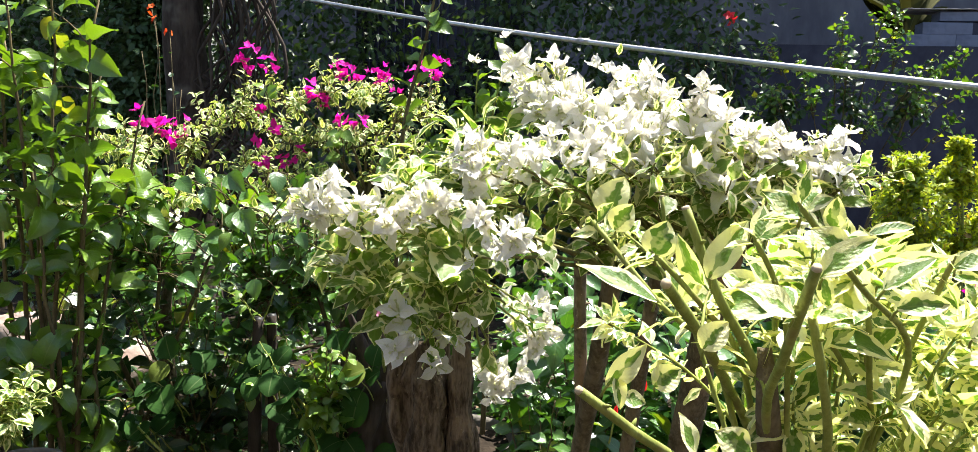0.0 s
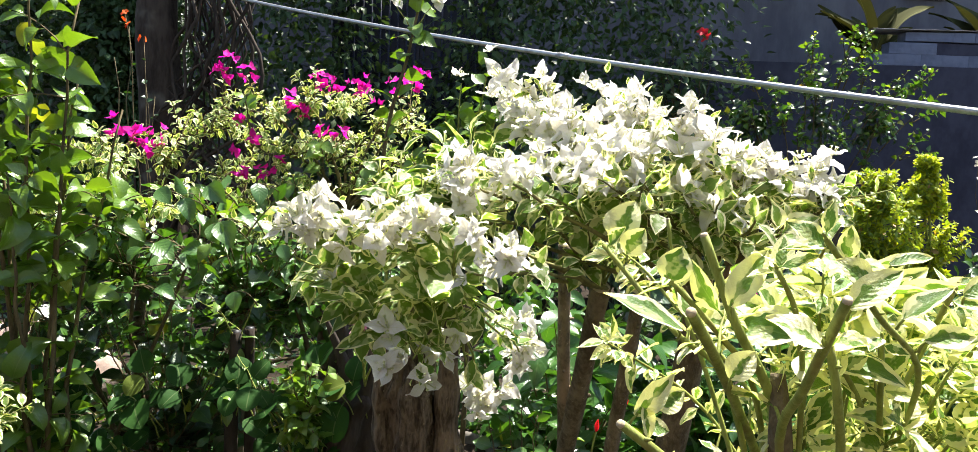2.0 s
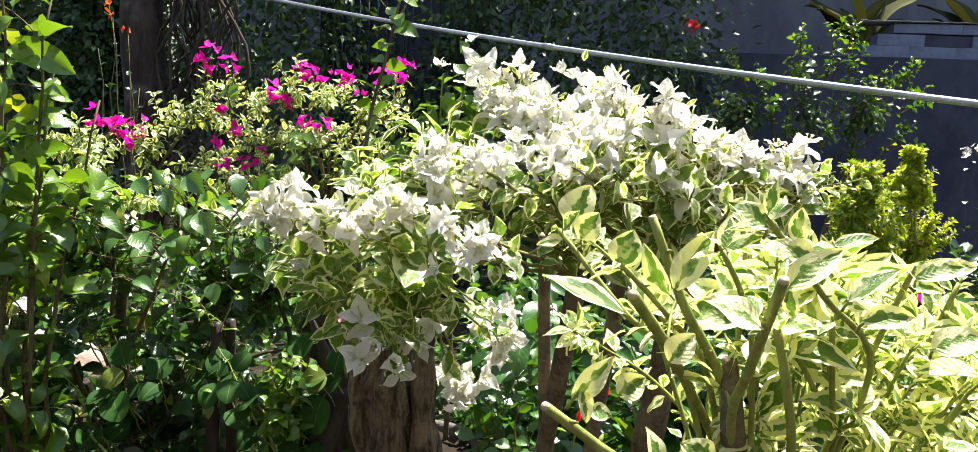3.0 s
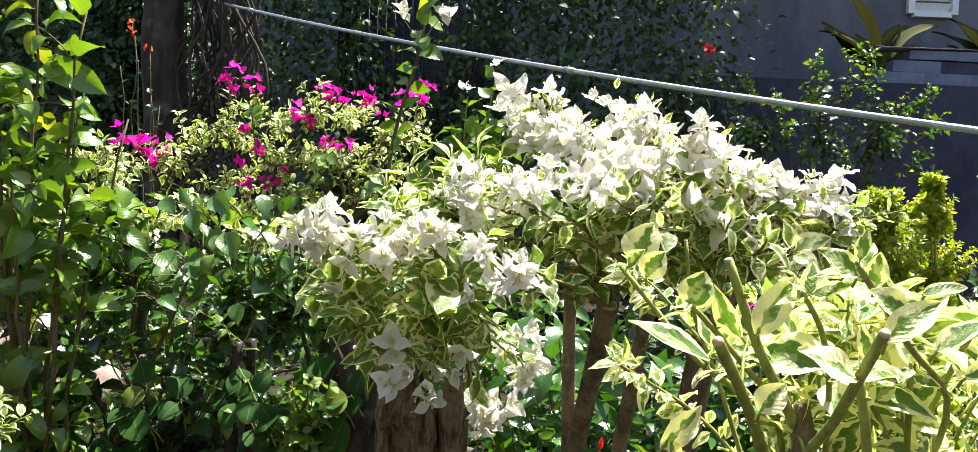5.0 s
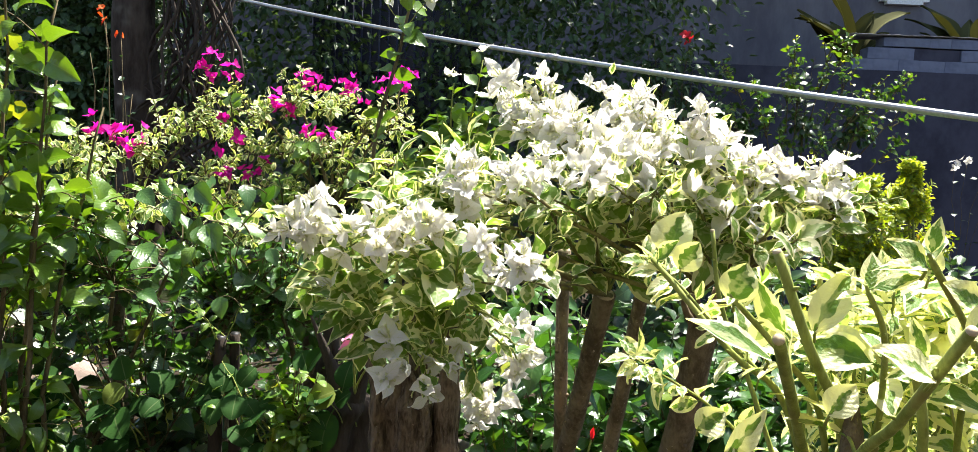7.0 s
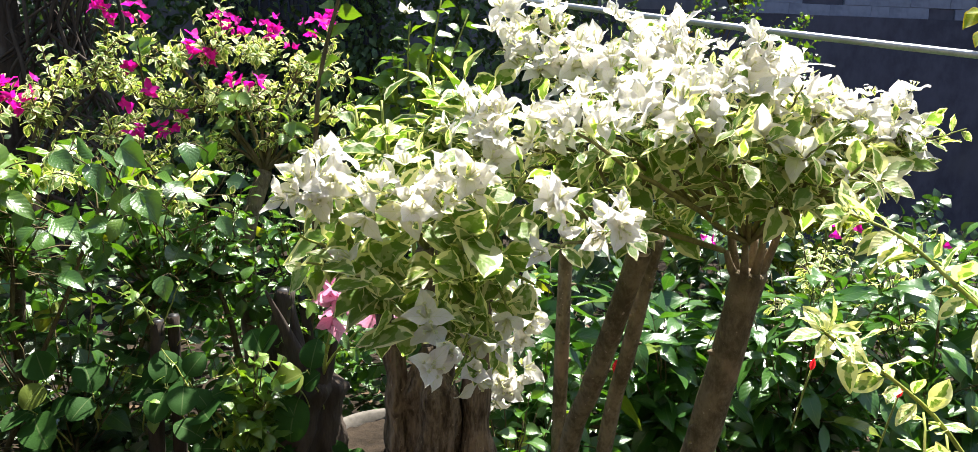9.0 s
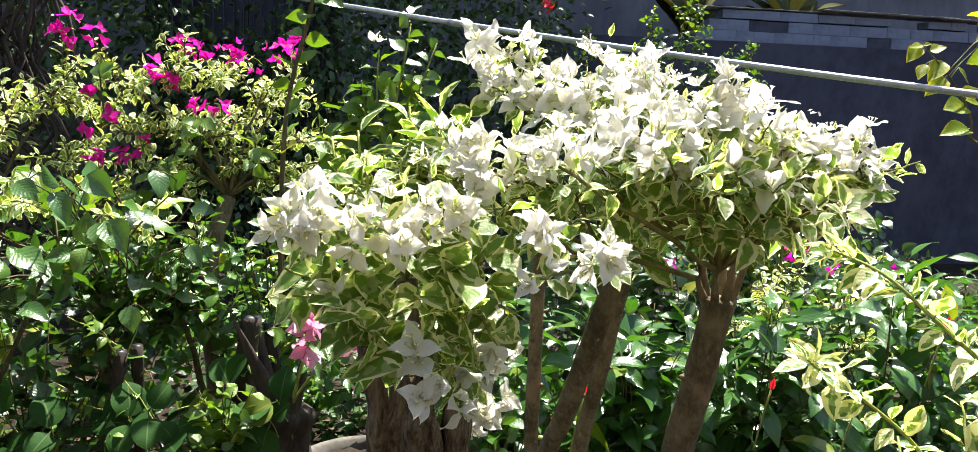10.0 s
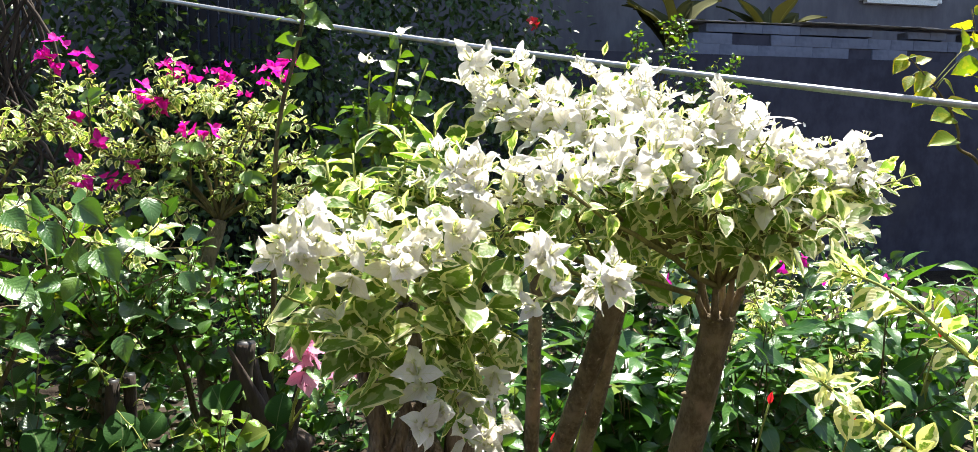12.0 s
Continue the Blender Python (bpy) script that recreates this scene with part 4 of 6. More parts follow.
def make_near_shrub():
    pl = Plant("variegated_bougainvillea", (0.26, 0.42, 0.0), "pruned bougainvillea with pale cream-edged leaves on cut green stems", "shrub", 71)
    rng = pl.rng
    hub = Vector((0.247, 0.40, 0.80))
    trunk = smooth_points([(0.26, 0.42, 0.0), (0.255, 0.41, 0.45), hub, (0.214, 0.347, 0.924), (0.205, 0.331, 0.968), (0.203, 0.333, 0.990)], 6)
    pl.stem(trunk, [0.011 - 0.00024 * i for i in range(len(trunk))], M_BARK, "trunk", 14, 0.22, 1.0)
    # top, knee and foot of every stem, its radius, and whether it is cut off
    cut_stems = [((0.136, 0.260, 1.036), (0.172, 0.330, 0.988), (0.230, 0.426, 0.893), 0.0037), ((0.153, 0.315, 1.068), (0.173, 0.317, 1.021), (0.202, 0.335, 0.970), 0.0033),
                 ((0.188, 0.215, 1.052), (0.193, 0.265, 1.002), (0.205, 0.328, 0.953), 0.0030), ((0.094, 0.173, 1.010), (0.114, 0.183, 0.993), (0.150, 0.225, 0.955), 0.0024),
                 ((0.160, 0.456, 1.067), (0.168, 0.453, 1.018), (0.190, 0.440, 0.960), 0.0020)]
    shoots = [((0.108, 0.395, 1.053), (0.151, 0.369, 1.004), (0.184, 0.369, 0.974), 0.0022), ((0.142, 0.341, 1.039), (0.172, 0.344, 1.008), (0.196, 0.350, 0.975), 0.0021),
              ((0.193, 0.253, 1.074), (0.233, 0.285, 1.035), (0.284, 0.338, 0.985), 0.0020), ((0.252, 0.318, 1.016), (0.260, 0.331, 0.980), (0.275, 0.362, 0.922), 0.0021),
              ((0.215, 0.295, 1.016), (0.224, 0.301, 0.985), (0.240, 0.330, 0.933), 0.0030), ((0.180, 0.276, 1.056), (0.192, 0.283, 1.036), (0.209, 0.313, 1.000), 0.0018),
              ((0.235, 0.336, 1.002), (0.258, 0.349, 0.969), (0.292, 0.392, 0.911), 0.0020), ((0.273, 0.544, 1.035), (0.270, 0.538, 0.960), (0.265, 0.52, 0.890), 0.0026),
              ((0.335, 0.40, 1.035), (0.325, 0.42, 0.98), (0.30, 0.43, 0.90), 0.0024), ((0.40, 0.46, 1.02), (0.375, 0.46, 0.96), (0.32, 0.45, 0.87), 0.0024)]
    for top, knee, foot, r in cut_stems + shoots:
        top, knee, foot = Vector(top), Vector(knee), Vector(foot)
        line = smooth_points([top, knee, foot, foot.lerp(hub, 0.5) + Vector((0, 0, -0.012)), hub - Vector((0, 0, 0.05 + 4 * r))], 5)
        n = len(line)
        pl.stem(line, [r * (0.76 + 0.26 * i / n) for i in range(n)], M_STEM, "stem", 10, 0.07, r * 1000)
        for q in range(3):
            p = line[2 + 3 * q]
            side = Vector((rng.uniform(-1, 1), rng.uniform(-1, 0.2), rng.uniform(0.1, 0.6))).normalized()
            pl.stem([p, p + side * (r + 0.0008), p + side * (r + 0.0024)], [r * 0.5, r * 0.34, r * 0.1], M_STEM, "bud", 6)
        if (top, r) in [(Vector(c[0]), c[3]) for c in cut_stems]:
            way = (top - knee).normalized()
            part("cut_end", *tube_data([top - way * 0.001, top + way * 0.0015], [r * 0.75, r * 0.66], 10), M_CUT, pl.root)
        else:
            pl.spray(knee.lerp(top, 0.7), top + (top - knee).normalized() * 0.004, LEAF_LONG, 4, r * 0.5, 0.0008, (0, 0, 0), 0.3, M_STEM, (0.35, 0.65), lift=0.5, flat=0.8)
        # a small side shoot from some of the nodes
        for q in range(2):
            p = line[rng.randrange(3, 10)]
            end = p + Vector((rng.uniform(-0.012, 0.035), rng.uniform(0.0, 0.04), rng.uniform(0.008, 0.035)))
            if end.x > 0.15 and end.z < 1.03 and end.y > 0.3:
                pl.spray(p, end, LEAF_LONG, 5, 0.0011, 0.0007, (0, 0, 0.004), 0.3, M_STEM, (0.5, 0.95), lift=0.5, flat=0.8)
    # the large leaves at the ends of the stems: where each starts, where its tip is, its width over its length
    large_upper = [(0.118, 0.401, 1.055, 0.127, 0.400, 1.088, 0.92), (0.141, 0.341, 1.038, 0.148, 0.340, 1.063, 0.92), (0.121, 0.381, 1.049, 0.134, 0.379, 1.068, 0.9), (0.131, 0.254, 1.029, 0.087, 0.248, 1.047, 0.40),
                   (0.187, 0.233, 1.029, 0.158, 0.229, 1.044, 0.6), (0.160, 0.282, 1.036, 0.180, 0.283, 1.072, 0.46), (0.194, 0.226, 1.047, 0.220, 0.227, 1.070, 0.45), (0.230, 0.270, 1.062, 0.255, 0.270, 1.069, 0.35),
                   (0.238, 0.269, 1.036, 0.264, 0.269, 1.056, 0.45), (0.221, 0.217, 1.037, 0.246, 0.216, 1.040, 0.5), (0.195, 0.258, 1.070, 0.173, 0.254, 1.083, 0.6), (0.231, 0.320, 1.058, 0.233, 0.319, 1.080, 0.6)]
    large_lower = [(0.108, 0.233, 0.994, 0.131, 0.234, 1.014, 0.45), (0.150, 0.239, 1.011, 0.162, 0.238, 1.026, 0.8), (0.112, 0.234, 0.998, 0.116, 0.230, 0.982, 0.55), (0.119, 0.263, 0.979, 0.131, 0.260, 0.978, 0.9),
                   (0.192, 0.306, 0.938, 0.169, 0.301, 0.952, 0.8), (0.142, 0.204, 0.976, 0.136, 0.203, 0.997, 0.55), (0.163, 0.473, 0.922, 0.187, 0.471, 0.938, 0.9),
                   (0.300, 0.330, 1.040, 0.330, 0.325, 1.050, 0.5), (0.290, 0.290, 1.010, 0.315, 0.280, 1.022, 0.7), (0.330, 0.380, 1.035, 0.365, 0.370, 1.046, 0.5), (0.215, 0.250, 1.055, 0.192, 0.246, 1.066, 0.6)]
    for x0, y0, z0, x1, y1, z1, ratio in large_upper + large_lower:
        a, b = Vector((x0, y0, z0)), Vector((x1, y1, z1))
        long = (b - a).length * 0.84
        shape = Shape(*blade(long * 1.02, long * ratio * 1.05, 0.84, rng.uniform(0.1, 0.4), rng.uniform(0.1, 0.5), rng.uniform(0.03, 0.07), 0.25, 4, 10, 0.0, rng.uniform(-0.25, 0.25), 0.7), M_VARI_FG)
        pl.put("leaf", shape, aim(a, b - a + Vector((0, 0, 0.1 * long)), (rng.gauss(0, 0.3), rng.gauss(-0.7, 0.25), 0.75), 1.0))
        stalk = Vector((rng.uniform(-0.3, 0.3), 0.5, -0.8)) * 0.007
        pl.stem([a + stalk, a + stalk * 0.4, a + (b - a) * 0.06], [0.0008, 0.0007, 0.0006], M_STEM, "leaf_stalk", 5)
    # rosettes of smaller leaves that fill the bush behind the stems
    pl.edge = 0.287
    for _ in range(420):
        end = Vector((rng.uniform(0.17, 0.50), rng.uniform(0.33, 0.66), rng.uniform(0.80, 1.06)))
        if end.x < end.y - 0.26 or end.x < 0.20 + (1.03 - end.z) * 0.14 + (end.y - 0.33) * 0.25 or end.z > 1.055 - max(0.0, end.x - 0.22) * 0.26:
            continue
        if end.z < 0.96 and rng.random() < 0.42:
            continue
        p = hub.lerp(end, 0.78)
        pl.spray(p, end, rng.choice((LEAF_FG, LEAF_LONG)), 7, 0.0013, 0.0007, (0, 0, 0.012), 0.55, M_STEM, (0.5, 1.25) if end.z > 0.99 else (0.35, 0.95), lift=0.6, flat=0.8)
    # two long shoots that lean out to the back
    pl.edge = 0.0
    for pts in ([(0.244, 0.487, 0.925), (0.220, 0.512, 0.955), (0.185, 0.530, 0.990), (0.160, 0.552, 1.018), (0.140, 0.590, 1.032)], [(0.30, 0.58, 0.78), (0.250, 0.60, 0.86), (0.212, 0.612, 0.897), (0.170, 0.605, 0.923), (0.130, 0.585, 0.948)]):
        line = smooth_points(pts, 4)
        line = [hub - Vector((0, 0, 0.1)), *line]
        pl.stem(line, [0.0022 - 0.00008 * i for i in range(len(line))], M_STEM, "stem", 7)
        for a, b in zip(line[5::2], line[7::2]):
            pl.spray(a, b, LEAF_FG, 4, 0.002, 0.002, (0, 0, 0), 0.0, M_STEM, (0.4, 0.78), wood=False, lift=0.6, flat=0.7)
        pl.spray(line[-4], line[-1], LEAF_LONG, 10, 0.002, 0.001, (0, 0, 0), 0.2, M_STEM, (0.45, 0.8), wood=False)
    for e in ((0.34, 0.66, 0.88), (0.26, 0.64, 0.86), (0.36, 0.66, 0.95), (0.30, 0.66, 0.83), (0.38, 0.68, 0.86)):
        pl.spray(Vector(e) - Vector((0.03, 0.06, 0.10)), e, LEAF_FG, 8, 0.002, 0.001, (0, 0, 0.01), 0.2, M_STEM, (0.45, 0.8), lift=0.6, flat=0.8)
    pl.finish(300)


make_near_shrub()


# ---- magenta bougainvillea behind, with small cream-edged leaves ----
RNG = random.Random(12)
MAGENTA = [flower_shape(RNG, M_MAG, 0.030, 0.021, o, 1, 4, False) for o in (40, 50, 60, 70)]
LEAF_M = leaf_set(81, M_VARI_MAG, 0.029, 0.016, 6, 0.85, 0.3, (0.0, 1.0), 0.04, 0.3, 1, 4)
LEAF_G = leaf_set(82, M_GREEN, 0.062, 0.042, 7, 0.72, 0.3, (0.1, 1.1), 0.04, 0.4, 2, 5)
LEAF_F = leaf_set(83, M_FRESH, 0.06, 0.042, 7, 0.72, 0.3, (0.2, 1.2), 0.04, 0.4, 2, 5)
LEAF_FRESH = leaf_set(97, M_YOUNG, 0.06, 0.034, 5, 0.75, 0.3, (0.4, 1.4), 0.04, 0.4, 2, 5)
LEAF_S = leaf_set(98, M_GREEN, 0.034, 0.021, 6, 0.75, 0.3, (0.2, 1.1), 0.04, 0.35, 1, 4)
LEAF_D = leaf_set(84, M_DARK, 0.07, 0.048, 7, 0.72, 0.25, (0.1, 1.0), 0.04, 0.35, 2, 5)
LEAF_R = leaf_set(85, M_ROUND, 0.084, 0.080, 6, 0.85, 0.18, (0.2, 1.0), 0.03, 0.0, 3, 8, 0.2, 0.5)
LEAF_H = leaf_set(86, M_HIB, 0.125, 0.050, 8, 0.85, 0.25, (0.1, 1.1), 0.05, 0.35, 2, 6)


def make_magenta():
    pl = Plant("magenta_bougainvillea", (-0.72, 2.25, 0.0), "magenta flowering bougainvillea with small cream-edged leaves", "shrub", 91)
    rng = pl.rng
    roots = []
    for pts, r in (([(-0.60, 2.15, 0.0), (-0.52, 2.1, 0.4), (-0.55, 2.15, 0.75), (-0.5, 2.2, 0.95)], 0.035), ([(-0.85, 2.2, 0.0), (-0.8, 2.15, 0.45), (-0.82, 2.15, 0.8)], 0.028), ([(-1.05, 2.1, 0.0), (-1.08, 2.05, 0.5), (-1.05, 2.05, 0.85)], 0.025)):
        line = smooth_points(pts, 6)
        pl.stem(line, [r * (1 - 0.5 * i / len(line)) for i in range(len(line))], M_BARK, "trunk", 10, 0.2, r * 100)
        roots.append(line[-1])
    spots = [(-1.0, 2.2, 1.22), (-0.9, 2.2, 1.24), (-0.76, 2.2, 1.27), (-0.63, 2.2, 1.33), (-0.54, 2.3, 1.31), (-0.41, 2.3, 1.25), (-0.35, 2.4, 1.26), (-0.56, 2.2, 1.14), (-0.7, 2.2, 1.14),
             (-0.9, 2.2, 1.09), (-1.01, 2.1, 1.12), (-1.14, 2.0, 1.09), (-0.46, 2.2, 1.05), (-0.66, 2.2, 1.02), (-0.81, 2.2, 0.97), (-1.22, 2.05, 1.13), (-0.5, 2.4, 1.2), (-0.85, 2.35, 1.2), (-0.30, 2.25, 1.13), (-0.24, 2.3, 1.04), (-0.34, 2.2, 1.0),
             (-0.98, 1.70, 1.05), (-0.86, 1.72, 0.98), (-1.2, 1.68, 0.95), (-0.62, 1.78, 0.92)]
    for c in spots:
        root = min(roots, key=lambda q: (q - Vector(c)).length)
        pl.spray(root, c, LEAF_M, 14, 0.006, 0.002, (0, 0, 0.05), 0.4, M_TWIG, (0.7, 1.1))
        for _ in range(7):
            end = Vector(c) + Vector((rng.uniform(-0.12, 0.12), rng.uniform(-0.12, 0.12), rng.uniform(-0.07, 0.06)))
            pl.spray(Vector(c).lerp(root, 0.2), end, LEAF_M, 13, 0.0022, 0.001, (0, 0, 0.02), 0.2, M_TWIG, (0.7, 1.2), joined=True)
    for at in ((-0.78, 2.08, 1.28), (-0.55, 2.08, 1.16), (-0.92, 2.0, 1.03), (-0.42, 2.1, 1.10), (-0.70, 2.05, 1.00), (-1.08, 1.95, 1.06), (-0.62, 2.05, 1.05)):
        pl.spray(Vector(at) - Vector((0.02, -0.12, 0.14)), at, LEAF_F, 8, 0.003, 0.0015, (0, 0, 0.03), 0.3, M_TWIG, (0.6, 1.0), flat=0.9, lift=0.5)
    blooms = [(-0.88, 2.2, 1.39), (-0.89, 2.2, 1.355), (-0.82, 2.2, 1.36), (-1.15, 2.05, 1.17), (-1.04, 2.05, 1.15), (-1.09, 2.05, 1.155), (-0.65, 2.4, 1.36), (-0.59, 2.4, 1.35), (-0.51, 2.4, 1.36),
              (-0.39, 2.4, 1.35), (-0.35, 2.5, 1.39), (-0.33, 2.6, 1.41), (-0.69, 2.18, 1.28), (-0.65, 2.18, 1.24), (-0.62, 2.2, 1.25), (-0.78, 2.15, 1.15), (-0.74, 2.15, 1.06), (-0.81, 2.15, 1.04),
              (-0.52, 2.15, 1.18), (-0.57, 2.15, 1.19), (-0.82, 2.15, 1.12), (-0.70, 2.15, 1.09), (-0.43, 2.35, 1.29), (-0.83, 2.18, 1.22)]
    sizes = (6, 5, 5, 9, 14, 9, 9, 8, 11, 8, 10, 10, 6, 6, 4, 3, 7, 5, 5, 3, 2, 2, 3, 2)
    for c, k in zip(blooms, sizes):
        root = min((Vector(q) for q in spots), key=lambda q: (q - Vector(c)).length)
        pl.spray(root - Vector((0, 0, 0.05)), Vector(c) - Vector((0, 0, 0.01)), LEAF_M, 10, 0.0025, 0.0012, (0, 0, 0), 0.3, M_TWIG, (0.7, 1.1))
        pl.cluster(c, MAGENTA, max(2, round(k * 0.7)), 0.014 + 0.003 * k, (0, -0.6, 0.5), (0.65, 1.05))
    pl.finish(300)


make_magenta()


# ---- green shrubs of the left side, the middle and the back ----
def leafy_mass(name, base, label, seed, boxes, shapes, per=10, twigs=40, stem_mat=None, r0=0.006, size=(0.7, 1.2), limit=220, flat=0.5, lift=0.3, length=(0.12, 0.24), category="shrub", group=""):
    """A shrub whose leafy twigs fill boxes (x0, x1, y0, y1, z0, z1), carried by stems from its base."""
    pl = Plant(name, base, label, category, seed, group)
    rng, pl.face = pl.rng, 0.12
    for bx in boxes:
        mid = Vector(((bx[0] + bx[1]) / 2, (bx[2] + bx[3]) / 2, bx[4] * 0.6 + bx[5] * 0.4))
        foot = Vector(base) + Vector((rng.uniform(-0.06, 0.06), rng.uniform(-0.06, 0.06), 0))
        pts = curve_points(foot, mid, (rng.uniform(-0.06, 0.06), rng.uniform(-0.06, 0.06), 0.1), 8, 0.01, rng)
        pl.stem(pts, [r0 * 1.6 - r0 * 0.9 * i / 8 for i in range(9)], stem_mat or M_TWIG, "stem", 7)
        for _ in range(twigs):
            end = Vector((rng.uniform(bx[0], bx[1]), rng.uniform(bx[2], bx[3]), rng.uniform(bx[4], bx[5])))
            back = (mid - end)
            back = back * min(1.0, rng.uniform(*length) / max(back.length, 0.01)) + Vector((0, 0, -0.05))
            pl.spray(end + back, end, shapes, per, 0.0022, 0.001, (0, 0, 0.015), 0.1, stem_mat or M_TWIG, size, joined=True, flat=flat, lift=lift)
    return pl


def make_left_shrub():
    pl = Plant("green_shrub", (-1.08, 1.55, 0.0), "tall green shrub with ovate leaves shining in the sun", "shrub", 101)
    rng = pl.rng
    shapes = leaf_set(92, M_FRESH, 0.092, 0.055, 8, 0.7, 0.35, (0.7, 1.7), 0.04, 0.45, 2, 6)
    for x, y, top, dx in ((-1.06, 1.52, 1.52, 0.02), (-0.97, 1.5, 1.42, 0.05), (-1.13, 1.5, 1.48, -0.02), (-1.2, 1.55, 1.55, -0.03), (-1.02, 1.58, 1.30, 0.06), (-1.16, 1.62, 1.35, -0.08), (-1.28, 1.6, 1.45, -0.05), (-0.95, 1.62, 1.2, 0.06), (-1.05, 1.45, 1.05, 0.0)):
        foot = Vector((-1.08 + (x + 1.08) * 0.4, 1.56, 0.0))
        pts = curve_points(foot, (x + dx, y, top), (-dx, 0, 0.1), 12, 0.008, rng)
        pl.stem(pts, [0.008 - 0.0005 * i for i in range(13)], M_TWIG, "stem", 7)
        for k in range(3, 12):
            pl.spray(pts[k], pts[k + 1], shapes, 3, 0.002, 0.002, (0, 0, 0), 0.0, M_STEM, (0.6, 1.15), wood=False, flat=0.9, lift=0.8)
            if rng.random() < 0.5:
                e = pts[k] + Vector((rng.uniform(-0.14, 0.14), rng.uniform(-0.12, 0.1), rng.uniform(-0.02, 0.12)))
                pl.spray(pts[k], e, shapes, 5, 0.002, 0.001, (0, 0, 0.02), 0.3, M_TWIG, (0.5, 1.0), flat=0.8, lift=0.6)
    pl.finish(300)


make_left_shrub()
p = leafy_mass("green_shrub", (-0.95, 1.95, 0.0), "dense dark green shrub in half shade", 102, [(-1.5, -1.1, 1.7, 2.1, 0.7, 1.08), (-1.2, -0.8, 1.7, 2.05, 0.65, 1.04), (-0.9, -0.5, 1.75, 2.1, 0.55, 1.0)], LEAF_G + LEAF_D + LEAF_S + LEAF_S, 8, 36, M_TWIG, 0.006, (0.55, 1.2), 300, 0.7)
p.finish(300)
p = leafy_mass("green_shrub", (-1.1, 1.85, 0.0), "bright green shrub with its top in the sun", 113, [(-1.5, -1.0, 1.55, 2.0, 0.84, 1.06), (-1.05, -0.5, 1.55, 2.0, 0.80, 1.04)], LEAF_F + LEAF_G + LEAF_G + LEAF_S, 7, 17, M_TWIG, 0.005, (0.55, 1.2), 300, 0.7)
for x0, y0, z0, x1, y1, z1 in ((-0.746, 1.5, 1.024, -0.702, 1.47, 0.998), (-0.689, 1.5, 1.006, -0.651, 1.47, 0.959), (-0.606, 1.5, 0.958, -0.566, 1.47, 0.905), (-0.753, 1.5, 0.905, -0.692, 1.47, 0.884), (-0.784, 1.5, 0.893, -0.814, 1.47, 0.869), (-0.574, 1.5, 0.805, -0.563, 1.47, 0.763), (-0.525, 1.5, 1.045, -0.5, 1.47, 1.0), (-0.635, 1.5, 1.036, -0.587, 1.47, 1.006), (-0.621, 1.5, 0.953, -0.6, 1.47, 0.913), (-0.471, 1.5, 0.913, -0.446, 1.47, 0.88), (-0.8, 1.5, 0.808, -0.814, 1.47, 0.838), (-0.555, 1.5, 0.975, -0.521, 1.47, 0.961), (-0.679, 1.5, 1.018, -0.706, 1.47, 1.058), (-0.747, 1.5, 0.807, -0.691, 1.47, 0.801)):
    a, b = Vector((x0, y0, z0)), Vector((x1, y1, z1))
    long = (b - a).length * 0.92
    shape = Shape(*blade(long, long * p.rng.uniform(0.62, 0.85), 0.7, p.rng.uniform(0.15, 0.4), p.rng.uniform(0.3, 0.8), 0.03, 0.45, 3, 7, 0.0, p.rng.uniform(-0.2, 0.2)), M_GREEN)
    p.put("leaf", shape, aim(a, b - a, (p.rng.gauss(0, 0.4), -0.6, 0.8), 1.0))
    p.stem(curve_points(a + Vector((p.rng.uniform(-0.03, 0.03), 0.16, -0.06)), a, (0, 0, 0.03), 5), [0.0018, 0.0016, 0.0014, 0.0012, 0.0011, 0.001], M_TWIG, "branch", 5)
p.finish(300)
p = leafy_mass("green_shrub", (-0.03, 1.68, 0.0), "small green shrub between the trunks", 114, [(-0.03, 0.18, 1.4, 1.7, 0.12, 0.60)], LEAF_G, 7, 44, M_TWIG, 0.004, (0.5, 0.9), 200, 0.7)
p.finish(200)
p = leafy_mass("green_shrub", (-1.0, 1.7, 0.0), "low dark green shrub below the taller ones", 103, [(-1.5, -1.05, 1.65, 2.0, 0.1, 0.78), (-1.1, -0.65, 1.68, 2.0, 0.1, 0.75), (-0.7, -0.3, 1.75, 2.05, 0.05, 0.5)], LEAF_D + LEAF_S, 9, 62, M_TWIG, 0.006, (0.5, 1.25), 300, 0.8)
p.finish(300)
p = leafy_mass("green_shrub", (-1.5, 2.8, 0.0), "broad green shrub at the back of the bed", 109, [(-2.6, -1.9, 2.3, 2.8, 0.0, 0.30), (-1.7, -1.0, 2.4, 3.0, 0.0, 0.85), (-1.1, -0.3, 2.5, 3.1, 0.0, 0.85), (-0.4, 0.4, 2.5, 3.1, 0.0, 0.80)], LEAF_G, 9, 60, M_TWIG, 0.006, (0.8, 1.4), 100, 0.7)
p.finish(100)
p = leafy_mass("green_shrub", (1.2, 3.0, 0.0), "broad dark green shrub at the back of the bed", 110, [(0.3, 1.0, 2.5, 3.1, 0.0, 0.80), (0.9, 1.5, 2.6, 3.2, 0.0, 0.78), (1.7, 2.6, 2.6, 3.4, 0.0, 0.72), (0.9, 2.1, 4.0, 4.7, 0.0, 0.78), (2.1, 3.5, 4.0, 4.8, 0.0, 0.78)], LEAF_D, 9, 60, M_TWIG, 0.006, (0.8, 1.5), 100, 0.7)
p.finish(100)
